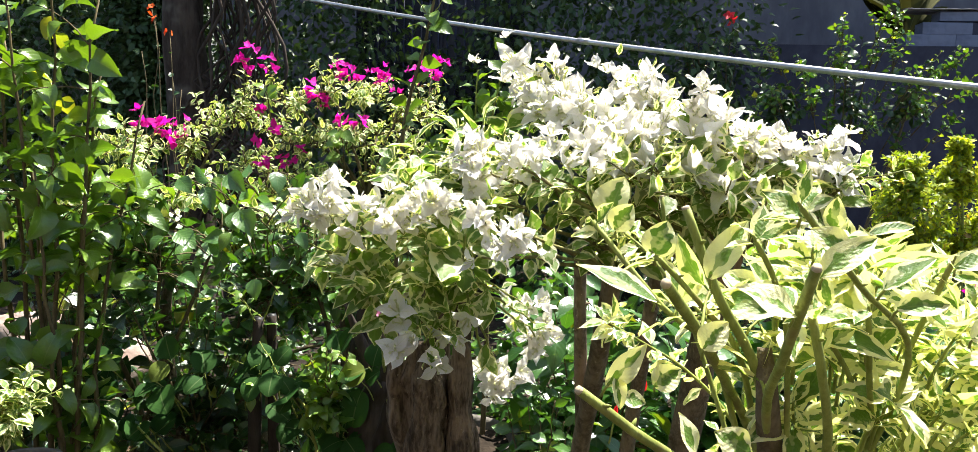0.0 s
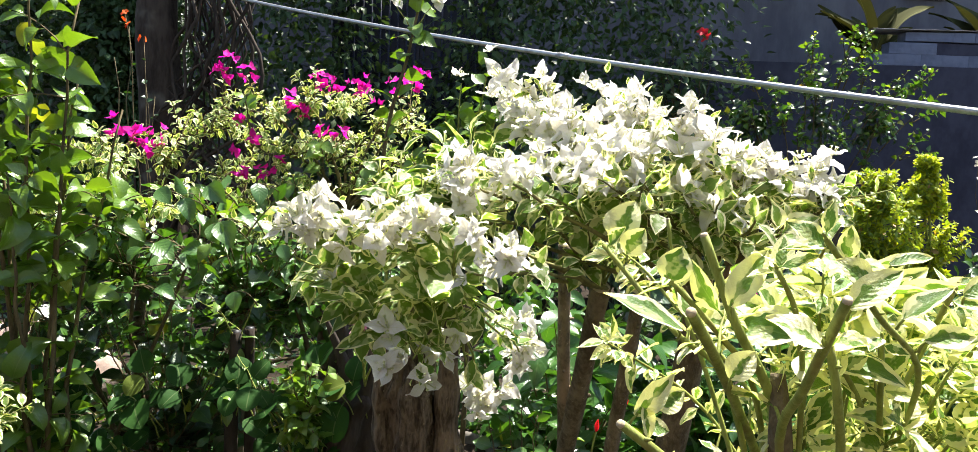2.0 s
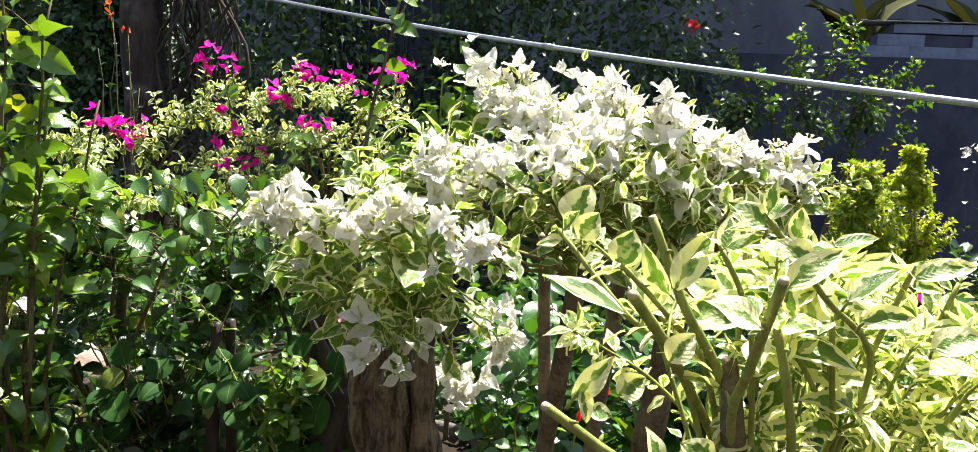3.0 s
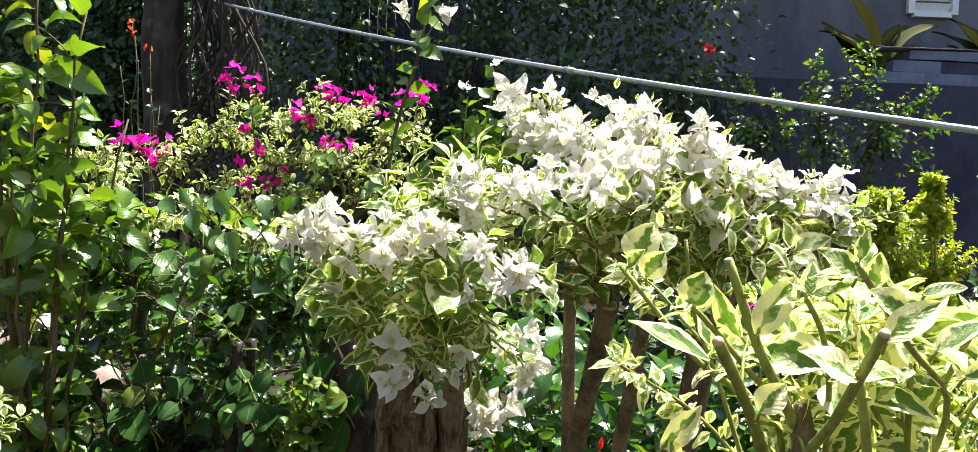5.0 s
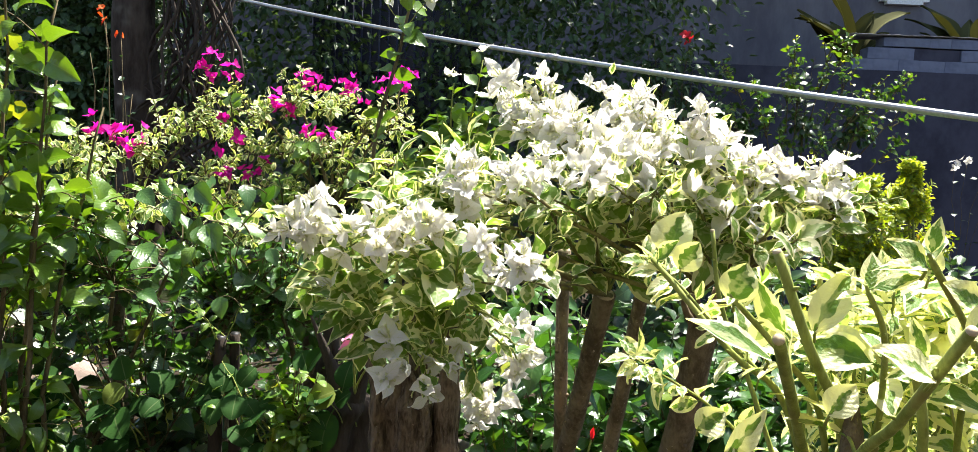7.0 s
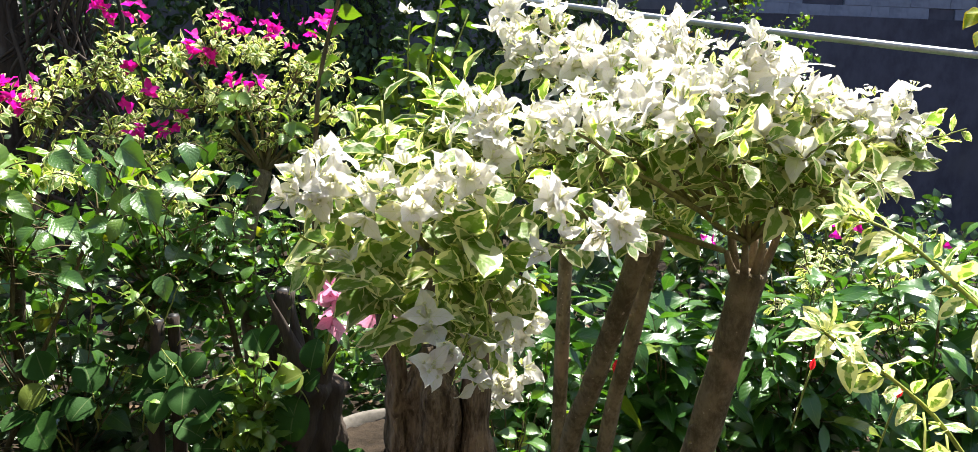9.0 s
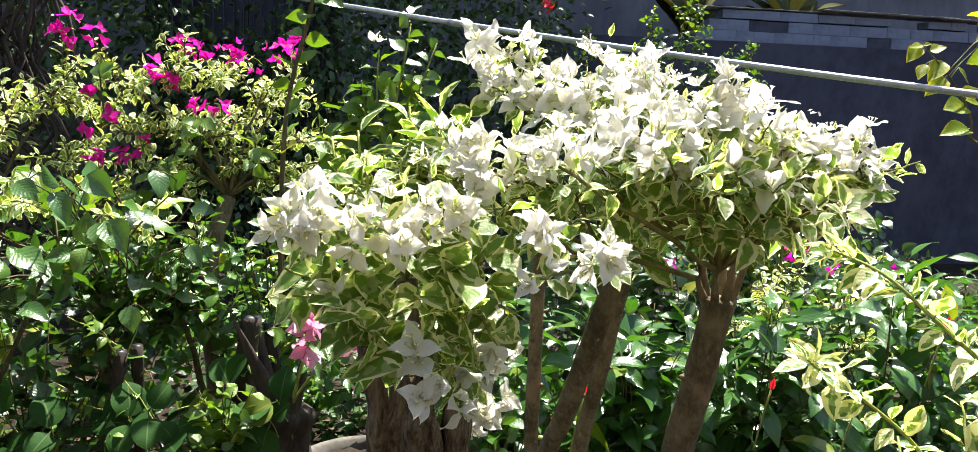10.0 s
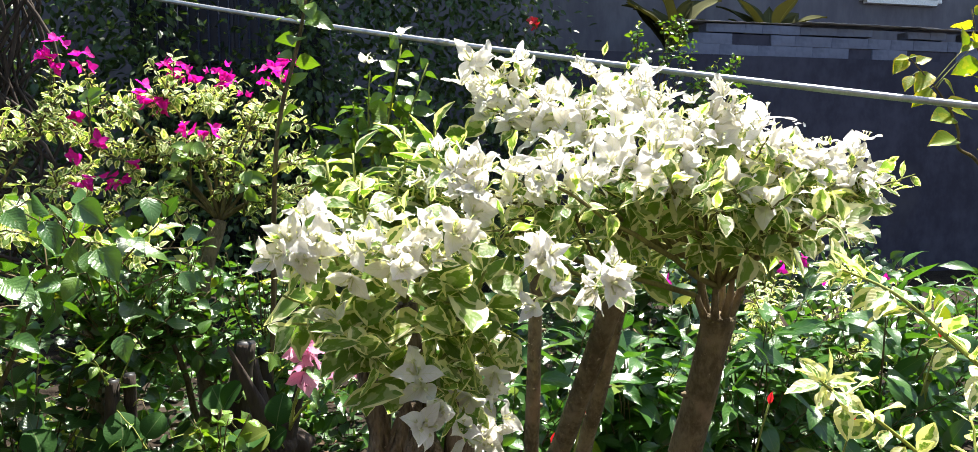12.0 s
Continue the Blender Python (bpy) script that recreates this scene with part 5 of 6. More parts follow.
p = leafy_mass("green_shrub", (-0.55, 2.05, 0.0), "small-leaved green shrub with bare brown stems", 104, [(-0.75, -0.45, 1.85, 2.15, 0.55, 0.98), (-0.5, -0.25, 1.9, 2.2, 0.35, 0.95)], LEAF_G, 9, 50, M_TWIG, 0.008, (0.4, 0.8), 300)
p.finish(300)
p = leafy_mass("green_shrub", (-0.32, 1.80, 0.0), "small fresh green shrub in a patch of sun", 117, [(-0.50, -0.37, 1.52, 1.64, 0.44, 0.64)], LEAF_F, 8, 24, M_TWIG, 0.004, (0.4, 0.75), 200, 0.8)
p.finish(200)
p = leafy_mass("round_leaved_plant", (-0.5, 1.62, 0.0), "low plant with round dull green leaves", 105, [(-0.75, -0.28, 1.55, 1.68, 0.42, 0.62), (-1.15, -0.7, 1.55, 1.7, 0.28, 0.58)], LEAF_R, 1, 1, M_STEM, 0.004, (0.7, 1.0), 200)
p.face = 0.9
for k in range(44):
    at = Vector((p.rng.uniform(-0.66, -0.24) if k % 3 else p.rng.uniform(-1.1, -0.6), p.rng.uniform(1.56, 1.72), p.rng.uniform(0.34, 0.60)))
    p.spray(at + Vector((p.rng.uniform(-0.05, 0.05), 0.10, -0.12)), at, LEAF_R, 2, 0.002, 0.0012, (0, 0, 0.02), 0.8, M_STEM, (0.65, 1.0), joined=True, flat=0.35)
p.finish(200)
p = leafy_mass("hibiscus", (0.9, 2.0, 0.0), "hibiscus shrub with glossy dark leaves and small red buds", 106, [(0.35, 0.75, 1.7, 2.1, 0.1, 0.72), (0.7, 1.1, 1.7, 2.1, 0.1, 0.72), (1.1, 1.6, 1.75, 2.2, 0.05, 0.79), (1.5, 2.3, 1.9, 2.5, 0.05, 0.78), (0.0, 0.4, 1.6, 2.0, 0.1, 0.78)], LEAF_H, 7, 62, M_TWIG, 0.006, (0.6, 1.1), 300)
BUD = [Shape(*merged([(blade(0.034, 0.011, 0.9, 0.9, 0.0, 0.0, 0.4, 2, 4), pose(0, 0, 0, 0, 180 * k, 0)) for k in range(2)]), M_RED)]
for at in ((0.66, 1.68, 0.76), (1.02, 1.66, 0.46), (0.24, 1.6, 0.50), (0.30, 1.58, 0.57), (0.82, 1.7, 0.52), (1.30, 1.7, 0.66), (0.55, 1.66, 0.40)):
    p.put("bud", BUD[0], aim(at, (0.1, -0.2, 1), (0, -1, 0.2), 1.0))
    p.stem(curve_points(Vector(at) - Vector((0.02, -0.03, 0.16)), at, (0, 0, 0.01), 5), [0.0025] * 6, M_STEM, "stalk", 5)
p.finish(300)
p = leafy_mass("magenta_bougainvillea", (1.35, 2.35, 0.0), "low bougainvillea with small cream-edged leaves and magenta flowers", 116, [(1.0, 1.35, 2.15, 2.4, 0.45, 0.78), (1.3, 1.75, 2.15, 2.5, 0.35, 0.76)], LEAF_M, 11, 40, M_TWIG, 0.005, (0.8, 1.3), 200)
for at, k in (((1.19, 2.12, 0.80), 3), ((1.12, 2.12, 0.79), 2), ((1.27, 2.12, 0.75), 2), ((1.5, 2.13, 0.74), 1), ((0.70, 2.05, 0.77), 2)):
    p.cluster(at, MAGENTA, k, 0.02, (0, -0.6, 0.5), (0.45, 0.75))
p.finish(200)


def make_side_branch():
    pl = Plant("climbing_shrub", (1.75, 1.9, 0.0), "thin leaning shrub with heart-shaped yellow-edged green leaves", "shrub", 107)
    shapes = leaf_set(93, M_EDGE, 0.055, 0.048, 6, 0.62, 0.25, (0.2, 0.9), 0.03, 0.3, 2, 6)
    line = smooth_points([(1.75, 1.9, 0.0), (1.72, 1.85, 0.5), (1.56, 1.78, 0.95), (1.44, 1.75, 1.10), (1.375, 1.75, 1.14), (1.371, 1.75, 1.183), (1.341, 1.75, 1.24), (1.32, 1.75, 1.266), (1.292, 1.75, 1.297), (1.259, 1.75, 1.327), (1.214, 1.75, 1.366)], 5)
    n = len(line)
    pl.stem(line, [0.006 - 0.0048 * i / n for i in range(n)], M_TWIG, "stem", 7)
    # each leaf: where it starts, where its tip is, its width over its length
    for x0, y0, z0, x1, y1, z1, ratio in ((1.201, 1.75, 1.364, 1.16, 1.735, 1.33, 0.6), (1.235, 1.75, 1.355, 1.265, 1.735, 1.366, 0.85), (1.272, 1.75, 1.33, 1.224, 1.735, 1.284, 0.6), (1.221, 1.75, 1.321, 1.193, 1.735, 1.286, 0.55), (1.281, 1.75, 1.291, 1.225, 1.735, 1.253, 0.6), (1.32, 1.75, 1.318, 1.341, 1.735, 1.28, 0.4), (1.337, 1.75, 1.25, 1.387, 1.735, 1.264, 0.75), (1.35, 1.75, 1.222, 1.283, 1.735, 1.22, 0.8), (1.349, 1.75, 1.238, 1.399, 1.735, 1.221, 0.5), (1.363, 1.75, 1.164, 1.28, 1.735, 1.16, 0.6), (1.209, 1.75, 1.368, 1.167, 1.735, 1.364, 0.4), (1.214, 1.75, 1.368, 1.224, 1.735, 1.372, 0.55), (1.369, 1.75, 1.389, 1.365, 1.735, 1.447, 0.6), (1.412, 1.75, 1.409, 1.354, 1.735, 1.389, 0.5)):
        a, b = Vector((x0, y0, z0)), Vector((x1, y1, z1))
        long = (b - a).length * 1.05
        shape = Shape(*blade(long, long * ratio * 1.15, 0.64, pl.rng.uniform(0.15, 0.4), pl.rng.uniform(0.1, 0.5), 0.03, 0.3, 3, 7, 0.0, pl.rng.uniform(-0.2, 0.2)), M_EDGE)
        pl.put("leaf", shape, aim(a, b - a, (pl.rng.gauss(0, 0.25), -0.7, 0.7), 1.0))
        near = min(line, key=lambda q: (q - a).length + 0.4 * max(0.0, q.z - a.z))
        pl.stem(curve_points(near, a, (0, 0, 0.004), 4), [0.0013, 0.0012, 0.0011, 0.001, 0.0009], M_STEM, "leaf_stalk", 5)
    for a, e in (((1.56, 1.78, 0.95), (1.50, 1.78, 1.40)), ((1.44, 1.75, 1.10), (1.42, 1.78, 1.50)), ((1.50, 1.76, 1.02), (1.60, 1.76, 1.30))):
        pl.spray(a, e, shapes, 9, 0.003, 0.0012, (0.03, 0, 0.03), 0.35, M_TWIG, (0.75, 1.15), flat=1.0, lift=0.5)
    pl.finish(100)


M_EDGE = leaf_mat("leaf_yellow_edged", (0.15, 0.26, 0.02), (0.30, 0.38, 0.03), (0.58, 0.50, 0.04), 0.92, 0.38, 0.6, (1.0, 1.0, 0.22))
make_side_branch()
p = leafy_mass("garden_shrub", (2.1, 5.4, 0.0), "upright shrub with small yellow-green leaves before the dark wall", 108, [(1.75, 2.5, 5.2, 5.5, 1.25, 2.0), (2.2, 2.8, 5.2, 5.5, 1.3, 1.85), (1.38, 1.9, 5.2, 5.5, 1.3, 1.75)], LEAF_D, 8, 22, M_TWIG, 0.01, (0.5, 1.1), 200, 0.8, 0.6, (0.2, 0.45))
for x, z in ((1.97, 2.1), (2.36, 2.12), (2.22, 1.95), (1.48, 1.9), (1.68, 1.83), (1.52, 1.63), (1.77, 1.61), (1.93, 1.86), (1.35, 1.48), (1.56, 1.41), (1.9, 1.47), (2.03, 1.79), (2.2, 1.46), (2.46, 1.34), (2.42, 1.93), (2.62, 1.86),
             (2.79, 1.86), (2.88, 1.72), (2.52, 1.59), (2.8, 1.46), (2.51, 1.73), (2.26, 2.14)):
    root = Vector((2.1 + (x - 2.1) * 0.55, 5.35, z - 0.42))
    p.spray(root, (x, 5.2, z), LEAF_F + LEAF_G + LEAF_FRESH, 11, 0.005, 0.0018, (0, 0, 0.05), 0.45, M_TWIG, (0.55, 1.0), flat=0.9, lift=0.6)
    for _ in range(3):
        end = Vector((x + p.rng.uniform(-0.12, 0.12), 5.2 + p.rng.uniform(-0.06, 0.08), z + p.rng.uniform(-0.16, 0.03)))
        p.spray(root.lerp((x, 5.2, z), 0.5), end, LEAF_F + LEAF_G, 7, 0.003, 0.0014, (0, 0, 0.03), 0.4, M_TWIG, (0.5, 0.95), joined=True, flat=0.9, lift=0.6)
p.finish(220)


def make_sprig():
    pl = Plant("white_budded_bougainvillea", (-0.12, 1.9, 0.0), "slender green bougainvillea with white buds", "shrub", 111)
    for tip, n in (((-0.05, 1.83, 1.37), 11), ((0.01, 1.83, 1.33), 11), ((-0.12, 1.83, 1.31), 11), ((-0.16, 1.83, 1.24), 12), ((-0.04, 1.83, 1.25), 12), ((-0.20, 1.86, 1.20), 11), ((0.0, 1.86, 1.18), 11), ((-0.26, 1.84, 1.14), 11), ((-0.22, 1.80, 1.08), 11), ((-0.10, 1.80, 1.14), 11)):
        pl.spray((-0.1, 1.86, 0.95), tip, LEAF_F, n, 0.005, 0.0015, (-0.02, 0, 0), 0.5, M_STEM, (0.7, 1.1), flat=0.9)
    pl.stem(curve_points((-0.12, 1.9, 0.0), (-0.1, 1.86, 0.95), (0.05, 0, 0), 8), [0.009 - 0.0005 * i for i in range(9)], M_TWIG, "stem", 8)
    for c, k in (((-0.05, 1.83, 1.385), 1), ((-0.125, 1.83, 1.325), 2)):
        pl.cluster(c, WHITE[:2], k, 0.008, (0, 0, 2.5), (0.7, 0.9))
    pl.finish(200)


def make_tall_stem():
    pl = Plant("tall_bougainvillea_shoot", (-0.42, 1.98, 0.0), "single tall shoot with green leaves and white flowers at its tip", "shrub", 112)
    line = smooth_points([(-0.42, 1.98, 0.0), (-0.36, 1.96, 0.6), (-0.34, 1.94, 1.06), (-0.32, 1.94, 1.23), (-0.28, 1.94, 1.38), (-0.26, 1.94, 1.48), (-0.24, 1.94, 1.57), (-0.22, 1.94, 1.72)], 5)
    n = len(line)
    pl.stem(line, [0.007 - 0.0045 * i / n for i in range(n)], M_TWIG, "stem", 8)
    for i in range(8, n - 1, 2):
        pl.spray(line[i], line[i + 1], LEAF_F, 2, 0.002, 0.002, (0, 0, 0), 0.0, M_STEM, (0.8, 1.25), wood=False, flat=1.0, lift=0.6)
    for c in ((-0.32, 1.92, 1.53), (-0.2, 1.92, 1.535)):
        pl.spray((-0.265, 1.94, 1.45), c, LEAF_F, 1, 0.0014, 0.001, (0, 0, 0.01), 0.6, M_STEM, (0.3, 0.4))
        pl.cluster(c, WHITE, 2, 0.008, (0, -1.2, 0.6))
    pl.finish(100)


make_sprig()
make_tall_stem()


def golden_shrub():
    fine = leaf_set(89, M_YELLOW, 0.026, 0.013, 4, 0.85, 0.2, (0.0, 0.5), 0.0, 0.3, 1, 3, 0.05)
    fine_g = leaf_set(90, M_YOUNG, 0.026, 0.013, 4, 0.85, 0.2, (0.0, 0.5), 0.0, 0.3, 1, 3, 0.05)
    for seed, base, boxes, shapes, label in ((141, (1.82, 3.32, 0.0), [(1.78, 1.85, 3.25, 3.35, 1.1, 1.23), (1.72, 1.90, 3.22, 3.38, 0.95, 1.13), (1.66, 1.99, 3.2, 3.42, 0.6, 0.97)], fine + fine + fine_g, "golden yellow-green fine-leaved garden shrub"),
                                             (142, (1.52, 3.15, 0.0), [(1.46, 1.62, 3.05, 3.2, 0.95, 1.15), (1.38, 1.68, 3.0, 3.25, 0.7, 1.05), (1.36, 1.70, 3.05, 3.3, 0.3, 0.85)], fine_g + fine_g + fine, "green fine-leaved garden shrub beside the golden one")):
        q = leafy_mass("golden_shrub" if seed == 141 else "green_shrub", base, label, seed, boxes, shapes, 26, 105, M_STEM, 0.006, (0.8, 1.4), 0, 0.9, 0.9, (0.06, 0.12))
        q.finish(0)


golden_shrub()


def make_pink():
    pl = Plant("pink_bougainvillea", (-0.30, 1.66, 0.0), "bougainvillea with pale pink flowers beside a gnarled trunk", "shrub", 145)
    rng = pl.rng
    shapes = [flower_shape(rng, M_PINK, 0.044, 0.036, o, 2, 4, True) for o in (50, 60, 70)]
    axis = smooth_points([(-0.36, 1.70, 0.0), (-0.34, 1.70, 0.2), (-0.35, 1.70, 0.40), (-0.325, 1.69, 0.57)], 14)
    part("trunk", *furrowed_data(axis, 6, 0.056, 0.044, 4.0, 8.0, 72, 0.16), M_BARK_TREE, pl.root, "dark gnarled trunk")
    for q, end in enumerate(((-0.27, 1.60, 0.72), (-0.42, 1.66, 0.74), (-0.37, 1.70, 0.70))):
        pl.stem(curve_points((-0.33, 1.68, 0.50), end, (0.02 - 0.02 * q, 0, 0.02), 10), [0.020 - 0.0017 * i for i in range(11)], M_BARK_TREE, "limb", 14, 0.5, q * 3.0)
    for c, k in (((-0.255, 1.40, 0.785), 3), ((-0.262, 1.40, 0.755), 2), ((-0.192, 1.40, 0.765), 3)):
        pl.spray((-0.30, 1.6, 0.58), c, LEAF_G, 4, 0.003, 0.0015, (0, -0.02, 0.02), 0.4, M_STEM, (0.5, 0.8))
        pl.cluster(c, shapes, k, 0.016, (0, -0.8, 0.1), (0.8, 1.1))
    pl.finish(100)


make_pink()


def make_cut_stems():
    """Old bare trunks with black sealed cuts, between the green shrubs."""
    for i, (pts, r) in enumerate((([(-0.47, 1.88, 0.0), (-0.455, 1.86, 0.39), (-0.425, 1.85, 0.56), (-0.409, 1.85, 0.70)], 0.040), ([(-0.36, 1.92, 0.0), (-0.35, 1.95, 0.40), (-0.38, 1.95, 0.66)], 0.020),
                                  ([(-0.67, 1.73, 0.0), (-0.66, 1.71, 0.45), (-0.646, 1.70, 0.67)], 0.022), ([(-0.62, 1.76, 0.0), (-0.62, 1.73, 0.4), (-0.619, 1.72, 0.675)], 0.018))):
        pl = Plant("pruned_trunk", pts[0], "bare pruned brown trunk with a black sealed cut", "trunk", 150 + i, "pruned trunks")
        line = smooth_points(pts, 7)
        n = len(line)
        pl.stem(line, [r * (0.85 - 0.3 * k / n) for k in range(n)], M_BARK_TREE, "trunk", 16, 0.22, i * 3.0)
        way = (line[-1] - line[-2]).normalized()
        part("cut_end", *tube_data([line[-1] - way * 0.03, line[-1] + way * 0.003], [r * 0.58, r * 0.56], 14, 0.1), M_SEAL, pl.root, "black sealed cut")
        rng = pl.rng
        for _ in range(4):
            a = line[int(n * rng.uniform(0.45, 0.9))]
            pl.spray(a, a + Vector((rng.uniform(-0.12, 0.12), rng.uniform(-0.12, 0.02), rng.uniform(0.02, 0.14))), LEAF_F, 7, 0.002, 0.001, (0, 0, 0.02), 0.2, M_STEM, (0.35, 0.65))
        pl.finish(100)


M_SEAL = plain_mat("black_sealant", (0.008, 0.008, 0.009), 0.5)
make_cut_stems()


def make_pot(at, radius, height, label):
    root = thing("flower_pot", at, label, "flower pot")
    x, y, z = at
    prof = [(0.72, 0.0), (0.86, 0.35), (0.95, 0.8), (0.96, 0.88), (1.06, 0.885), (1.08, 0.93), (1.06, 0.985), (1.0, 1.0), (0.93, 0.985), (0.90, 0.90)]
    n, verts, faces = 40, [], []
    for r, h in prof:
        verts += [(x + radius * r * math.cos(6.2832 * k / n), y + radius * r * math.sin(6.2832 * k / n), z + height * h) for k in range(n)]
    for i in range(len(prof) - 1):
        for k in range(n):
            faces.append((i * n + k, i * n + (k + 1) % n, (i + 1) * n + (k + 1) % n, (i + 1) * n + k))
    part("pot", verts, faces, M_POT, root)
    soil = [(x + radius * 0.9 * q / 4 * math.cos(6.2832 * k / n), y + radius * 0.9 * q / 4 * math.sin(6.2832 * k / n), z + height * 0.93 + 0.012 * noise.noise(Vector((q * 3.1, k * 0.7, 0)))) for q in range(1, 5) for k in range(n)]
    part("soil", soil, [(i * n + k, i * n + (k + 1) % n, (i + 1) * n + (k + 1) % n, (i + 1) * n + k) for i in range(3) for k in range(n)] + [tuple(range(n))[::-1]], M_SOIL, root)


make_pot((-0.16, 1.80, 0.0), 0.165, 0.36, "grey cement flower pot among the trunks")
make_pot((-1.04, 1.36, 0.0), 0.09, 0.41, "cement flower pot half hidden by leaves")
p = leafy_mass("variegated_shrub", (-1.02, 1.34, 0.42), "small shrub with pale cream-edged leaves in a pot", 160, [(-1.15, -0.93, 1.25, 1.4, 0.49, 0.63)], LEAF_M, 9, 32, M_STEM, 0.003, (0.9, 1.35), 200)
p.finish(200)


def make_rocks():
    rng = random.Random(170)
    for i, (x, y, z, r) in enumerate(((-1.93, 2.8, 0.31, 0.125), (-2.14, 2.85, 0.27, 0.13), (-2.0, 2.95, 0.1, 0.26), (-2.35, 2.95, 0.14, 0.22))):
        bm = bmesh.new()
        bmesh.ops.create_icosphere(bm, subdivisions=3, radius=1)
        for v in bm.verts:
            f = 1 + 0.32 * noise.noise(v.co * 1.3 + Vector((i * 7, 0, 0))) + 0.1 * noise.noise(v.co * 4 + Vector((i * 7, 3, 0)))
            v.co = Vector((v.co.x * 1.15, v.co.y, v.co.z * 0.85)) * r * f
        me = bpy.data.meshes.new("rock")
        bm.to_mesh(me)
        bm.free()
        me.polygons.foreach_set("use_smooth", [True] * len(me.polygons))
        me.materials.append(M_ROCK)
        ob = new("rock", me)
        ob.matrix_basis = pose(x, y, z, 0, 0, rng.uniform(0, 360))
        tagged(ob, "pinkish rounded garden boulder", "rock", "pile of boulders")


make_rocks()


def make_orange():
    pl = Plant("orange_flowered_plant", (-2.05, 3.85, 0.0), "thin bare-stemmed plant with small orange-red flowers", "shrub", 180)
    shapes = [star_shape(pl.rng, M_ORANGE, 5, 0.018, 0.014, 60) for _ in range(3)]
    for i, tip in enumerate(((-2.08, 3.8, 1.82), (-2.06, 3.8, 1.76), (-1.98, 3.8, 1.70), (-2.14, 3.8, 1.6), (-2.0, 3.85, 1.5), (-1.92, 3.8, 1.4))):
        pl.spray((-2.05 + 0.02 * i, 3.85, -0.02), tip, LEAF_D, 6, 0.0045, 0.002, (0.08 * (-1) ** i, 0, 0.1), 0.5, M_TWIG, (0.4, 0.7))
        if i < 3:
            pl.cluster(tip, shapes, 3, 0.025, (0, -0.8, 0.3))
    pl.finish(100)
    pl = Plant("red_flowered_shrub", (1.35, 5.85, 0.0), "dark shrub with a single bright red flower", "shrub", 181)
    for _ in range(9):
        pl.spray((1.3, 5.9, 0.5), (1.25 + pl.rng.uniform(-0.35, 0.2), 5.85, 1.7 + pl.rng.uniform(0, 0.5)), LEAF_D, 14, 0.01, 0.003, (0, 0, 0.2), 0.4, M_TWIG, (0.8, 1.3))
    pl.spray((1.2, 5.9, 1.6), (1.36, 5.8, 2.17), LEAF_D, 8, 0.005, 0.002, (-0.06, 0, 0.1), 0.4, M_TWIG, (0.5, 0.9))
    pl.cluster((1.36, 5.8, 2.18), [star_shape(pl.rng, M_RED, 5, 0.05, 0.035, 60)], 3, 0.035, (0, -1, 0.2))
    pl.finish(150)
    pl = Plant("white_flowered_shrub", (3.75, 6.1, 0.0), "thin shrub with small white flowers before the dark wall", "shrub", 182)
    for at in ((3.60, 6.0, 1.30), (3.84, 6.0, 1.42), (3.70, 6.0, 1.34), (3.92, 6.0, 1.28)):
        pl.spray((3.72, 6.1, -0.03), at, LEAF_D, 3, 0.003, 0.0012, (0, 0, 0.1), 0.4, M_TWIG, (0.6, 1.0))
        pl.cluster(at, [star_shape(pl.rng, M_WHITE, 5, 0.032, 0.022, 60)], 3, 0.06, (0, -0.5, 0.5))
    pl.finish(100)


make_orange()


def make_banana(base, seed, lean):
    pl = Plant("banana_plant", base, "banana plant with broad yellow-green leaves behind the wall", "banana plant", seed, "banana plants")
    x, y, _ = base
    pl.stem(smooth_points([(x, y, 0), (x + 0.05, y, 1.2), (x + 0.1, y, 2.3)], 6), [0.11 - 0.005 * i for i in range(13)], M_STEM, "trunk", 14, 0.1, seed)
    for k in range(16):
        a = k * 2.4 + lean
        shape = Shape(*blade(pl.rng.uniform(0.5, 0.8), 0.30, 1.0, 0.35, pl.rng.uniform(0.4, 1.1), 0.06, 0.5, 2, 14, 0.2, pl.rng.uniform(-0.6, 0.6)), M_BANANA)
        pl.put("leaf", shape, aim((x + 0.1, y, 2.1 + 0.02 * k), (math.cos(a), 0.6 * math.sin(a), pl.rng.uniform(1.0, 2.6)), (0, -0.3, 1), pl.rng.uniform(0.7, 1.0)))
    pl.finish(100)


make_banana((3.45, 7.9, 0.0), 190, 0.55)
make_banana((4.75, 8.1, 0.0), 191, 0.2)


def make_near_magenta():
    pl = Plant("magenta_bougainvillea", (-0.86, 0.86, 0.0), "tall magenta flowering shoot near the path", "shrub", 195)
    big = [flower_shape(pl.rng, M_MAG, 0.042, 0.034, o, 2, 5, True) for o in (50, 60, 70)]
    pl.stem(smooth_points([(-0.86, 0.86, 0.0), (-0.85, 0.85, 0.6), (-0.8, 0.83, 1.0), (-0.72, 0.81, 1.2)], 6), [0.007 - 0.0003 * i for i in range(19)], M_TWIG, "stem", 8)
    pl.spray((-0.82, 0.83, 1.0), (-0.72, 0.8, 1.23), LEAF_F, 8, 0.003, 0.0015, (0, 0, 0), 0.2, M_STEM, (0.6, 0.9))
    pl.cluster((-0.70, 0.8, 1.245), big, 6, 0.03, (0.2, -0.8, 0.2))
    pl.finish(100)


make_near_magenta()


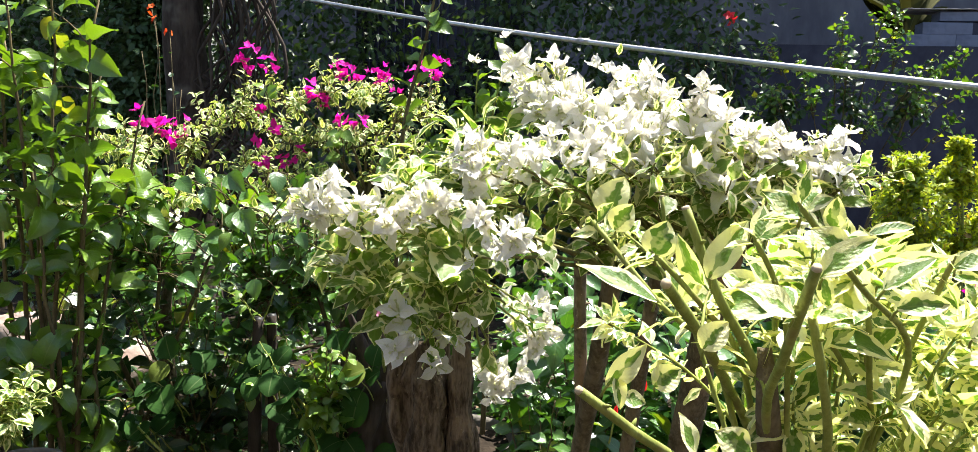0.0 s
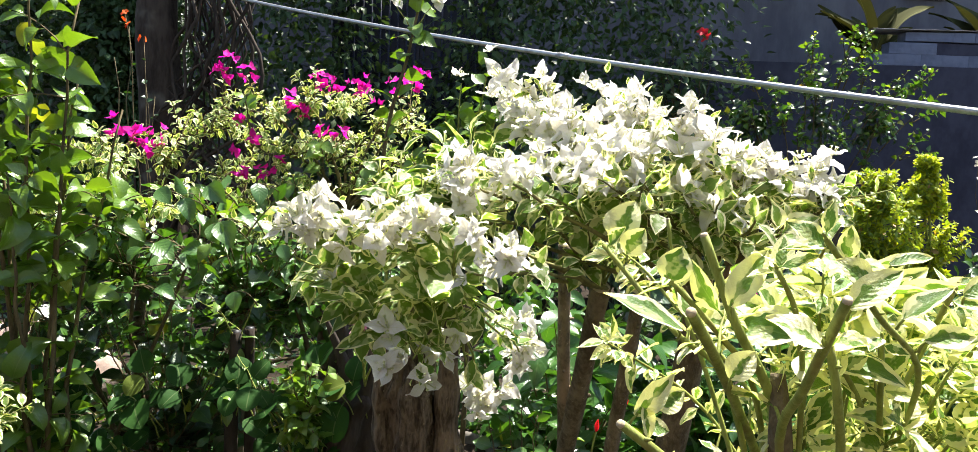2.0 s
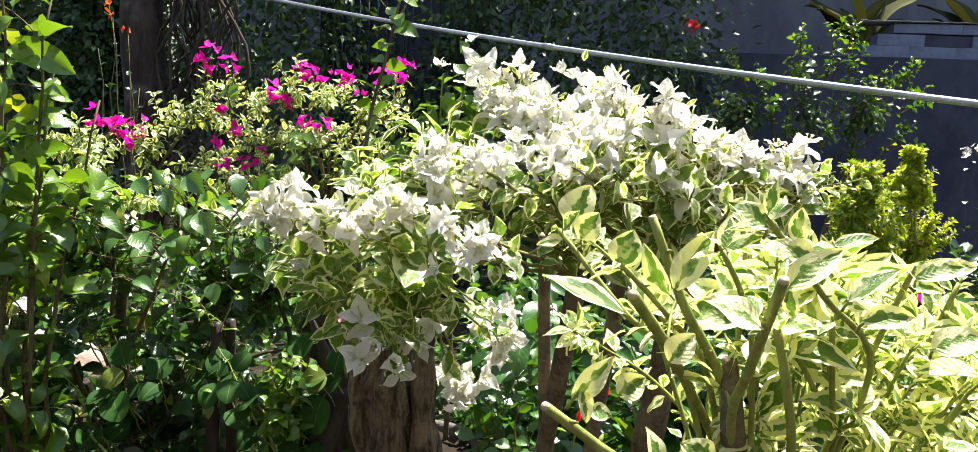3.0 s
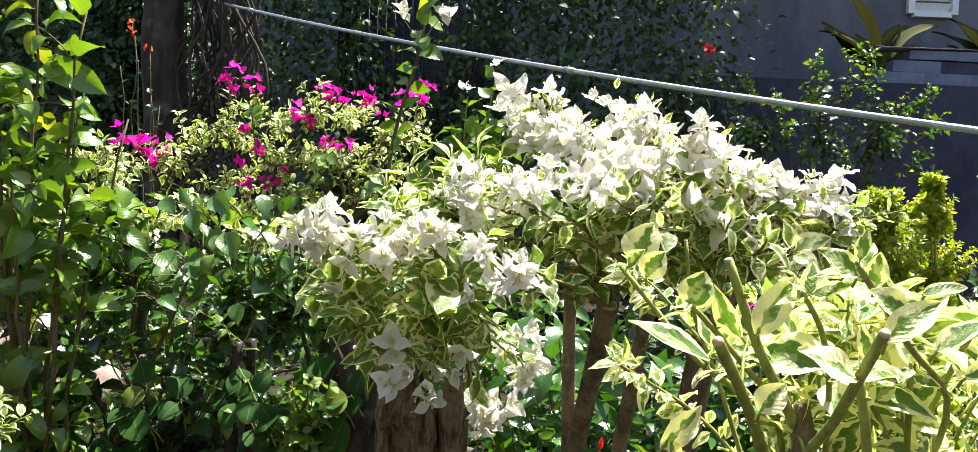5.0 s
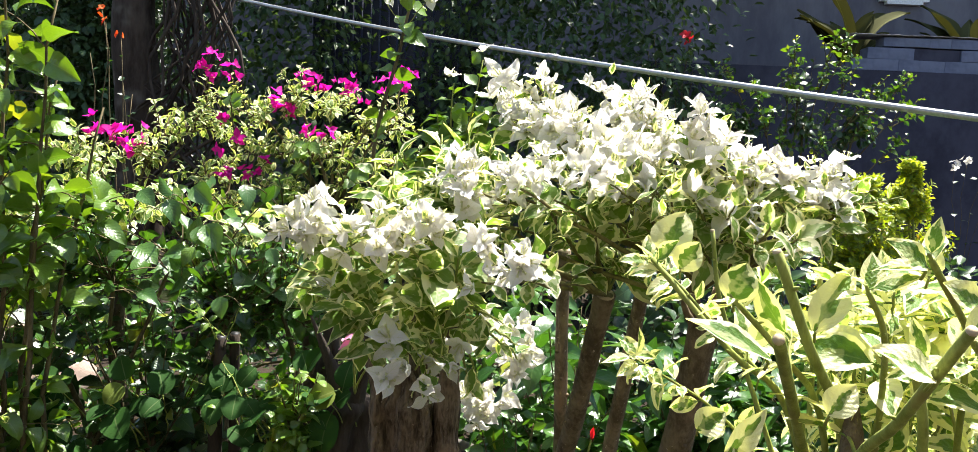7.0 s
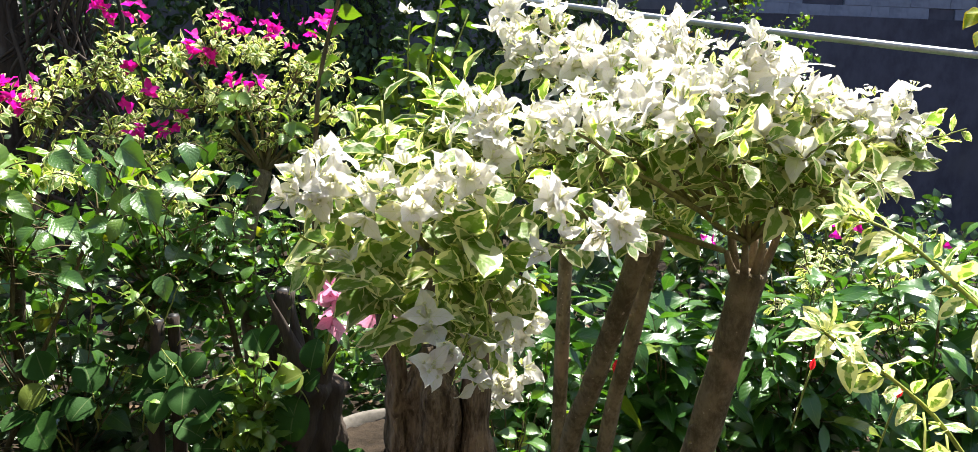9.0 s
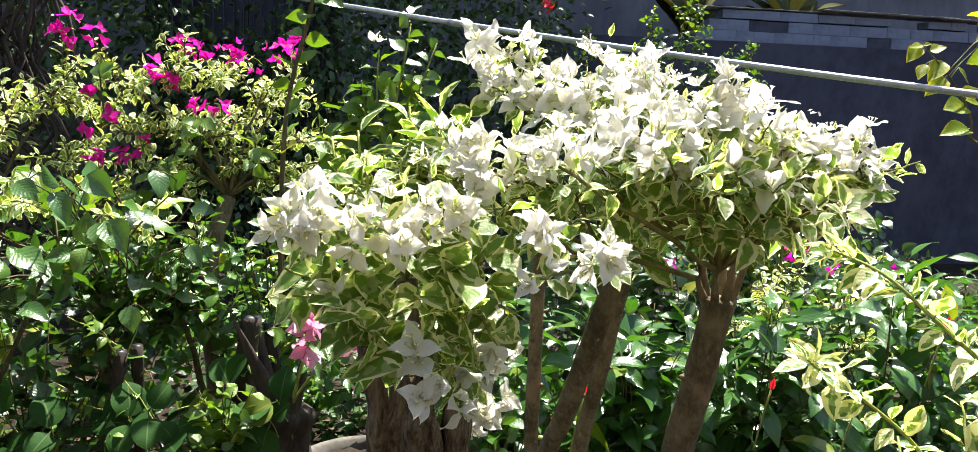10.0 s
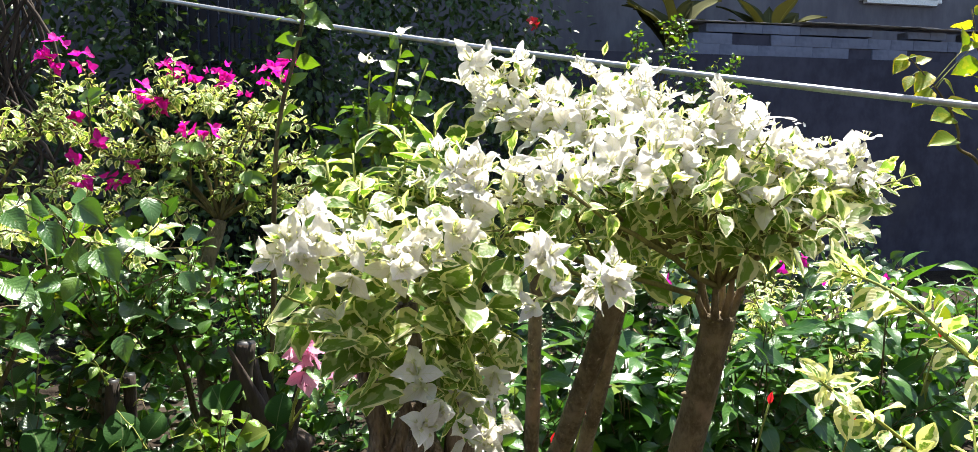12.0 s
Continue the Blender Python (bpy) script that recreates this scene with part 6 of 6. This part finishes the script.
def make_tree():
    pl = Plant("tree", (-2.29, 4.6, 0.0), "large shade tree with dark grey bark and hanging roots", "tree", 121)
    line = smooth_points([(-2.26, 4.6, -0.05), (-2.27, 4.6, 0.7), (-2.28, 4.6, 1.4), (-2.3, 4.6, 2.3), (-2.2, 4.8, 3.6), (-2.1, 5.2, 4.6)], 6)
    n = len(line)
    pl.stem(line, [0.2 - 0.05 * min(1, i / 6) - 0.002 * i for i in range(n)], M_BARK_TREE, "trunk", 24, 0.16, 5.0)
    rng = pl.rng
    for k in range(30):
        x, y = -2.12 + rng.uniform(0, 0.42), 4.5 + rng.uniform(-0.12, 0.1)
        pts = [(x + rng.uniform(-0.05, 0.05) * q, y + rng.uniform(-0.03, 0.03), 2.9 - 0.26 * q - 0.02 * k) for q in range(9)]
        pl.stem(smooth_points(pts, 2), [0.006 + 0.006 * rng.random()] * 17, M_BARK_TREE, "hanging_root", 5)
    # unseen crown, added behind the trunk so its shadow falls on the hedge
    LEAF_T = leaf_set(87, M_FAR, 0.16, 0.075, 4, 0.8, 0.2, (0.1, 1.0), 0.03, 0.35, 1, 4)
    for k in range(14):
        a = k * 0.449
        end = Vector((-1.6 + 4.2 * math.cos(a), 7.3 + 1.1 * math.sin(a), 4.9 + rng.uniform(-0.2, 1.0)))
        pl.stem(curve_points(line[-1], end, (0, 0, 0.8), 8), [0.09 - 0.008 * i for i in range(9)], M_BARK_TREE, "limb", 8)
        for _ in range(22):
            e = end + Vector((rng.uniform(-1.3, 1.3), rng.uniform(-1.0, 1.0), rng.uniform(-0.5, 0.6)))
            pl.spray(end.lerp(e, 0.3), e, LEAF_T, 22, 0.012, 0.004, (0, 0, 0.1), 0.1, M_TWIG, (0.8, 1.3), joined=True)
    pl.finish(0, "crown")


make_tree()


# far hedge, dark under the trees
def make_hedge():
    rng = random.Random(131)
    shapes = leaf_set(88, M_FAR, 0.07, 0.042, 5, 0.8, 0.2, (0.1, 1.0), 0.03, 0.35, 1, 3)
    rows = []
    for _ in range(3100):
        c = Vector((rng.choice((rng.uniform(-3.2, 1.6), rng.uniform(-3.2, 1.6), rng.uniform(-6.0, -3.78), rng.uniform(-3.44, -3.1))), rng.uniform(5.7, 6.35), rng.uniform(0.0, 3.4)))
        if -1.30 < c.x < -0.60 and c.z > 1.75 and rng.random() < 0.8:
            continue
        for _ in range(16):
            d = Vector((rng.gauss(0, 0.16), rng.gauss(0, 0.12), rng.gauss(0, 0.16)))
            rows.append((rng.choice(shapes), aim(c + d, d + Vector((0, -0.1, -0.05)), (rng.gauss(0, 0.6), rng.gauss(0, 0.6), 1), rng.uniform(0.7, 1.3))))
    ob = new("hedge", joined_mesh("hedge", rows))
    tagged(ob, "dense dark hedge in deep shade before the wall", "hedge", "", "stuff")


make_hedge()


def make_ground_cover():
    """Low seedlings and fallen leaves between the shrubs."""
    rng = random.Random(200)
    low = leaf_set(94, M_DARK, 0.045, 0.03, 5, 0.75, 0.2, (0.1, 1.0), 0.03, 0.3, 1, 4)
    rows = []
    for _ in range(6400):
        x, y = rng.gauss(0, 1.7), 2.5 + rng.gauss(0, 1.0)
        if y < 0.75:
            continue
        a = rng.uniform(0, 6.28)
        rows.append((rng.choice(low), aim((x, y, 0.02 + 0.16 * rng.random() ** 2), (math.cos(a), math.sin(a), rng.uniform(-0.1, 0.5)), (rng.gauss(0, 0.5), rng.gauss(0, 0.5), 1), rng.uniform(0.7, 1.6))))
    ob = new("ground_cover", joined_mesh("ground_cover", rows))
    tagged(ob, "low dark green seedlings covering the soil", "ground cover", "", "stuff")
    dry = leaf_set(95, M_DRY, 0.05, 0.03, 5, 0.8, 0.5, (-0.5, 1.0), 0.06, 0.3, 1, 4)
    rows = []
    for _ in range(2200):
        x, y = rng.gauss(0, 1.9), 1.9 + rng.gauss(0, 1.1)
        a = rng.uniform(0, 6.28)
        rows.append((rng.choice(dry), aim((x, y, 0.015 + 0.02 * rng.random()), (math.cos(a), math.sin(a), rng.uniform(-0.1, 0.1)), (rng.gauss(0, 0.3), rng.gauss(0, 0.3), 1), rng.uniform(0.6, 1.3))))
    ob = new("leaf_litter", joined_mesh("leaf_litter", rows))
    tagged(ob, "dry brown fallen leaves on the soil", "leaf litter", "", "stuff")


M_DRY = leaf_mat("leaf_dry", (0.05, 0.03, 0.014), (0.16, 0.10, 0.05), None, 0, 0.8, 0.15, (1.0, 0.8, 0.5))
make_ground_cover()
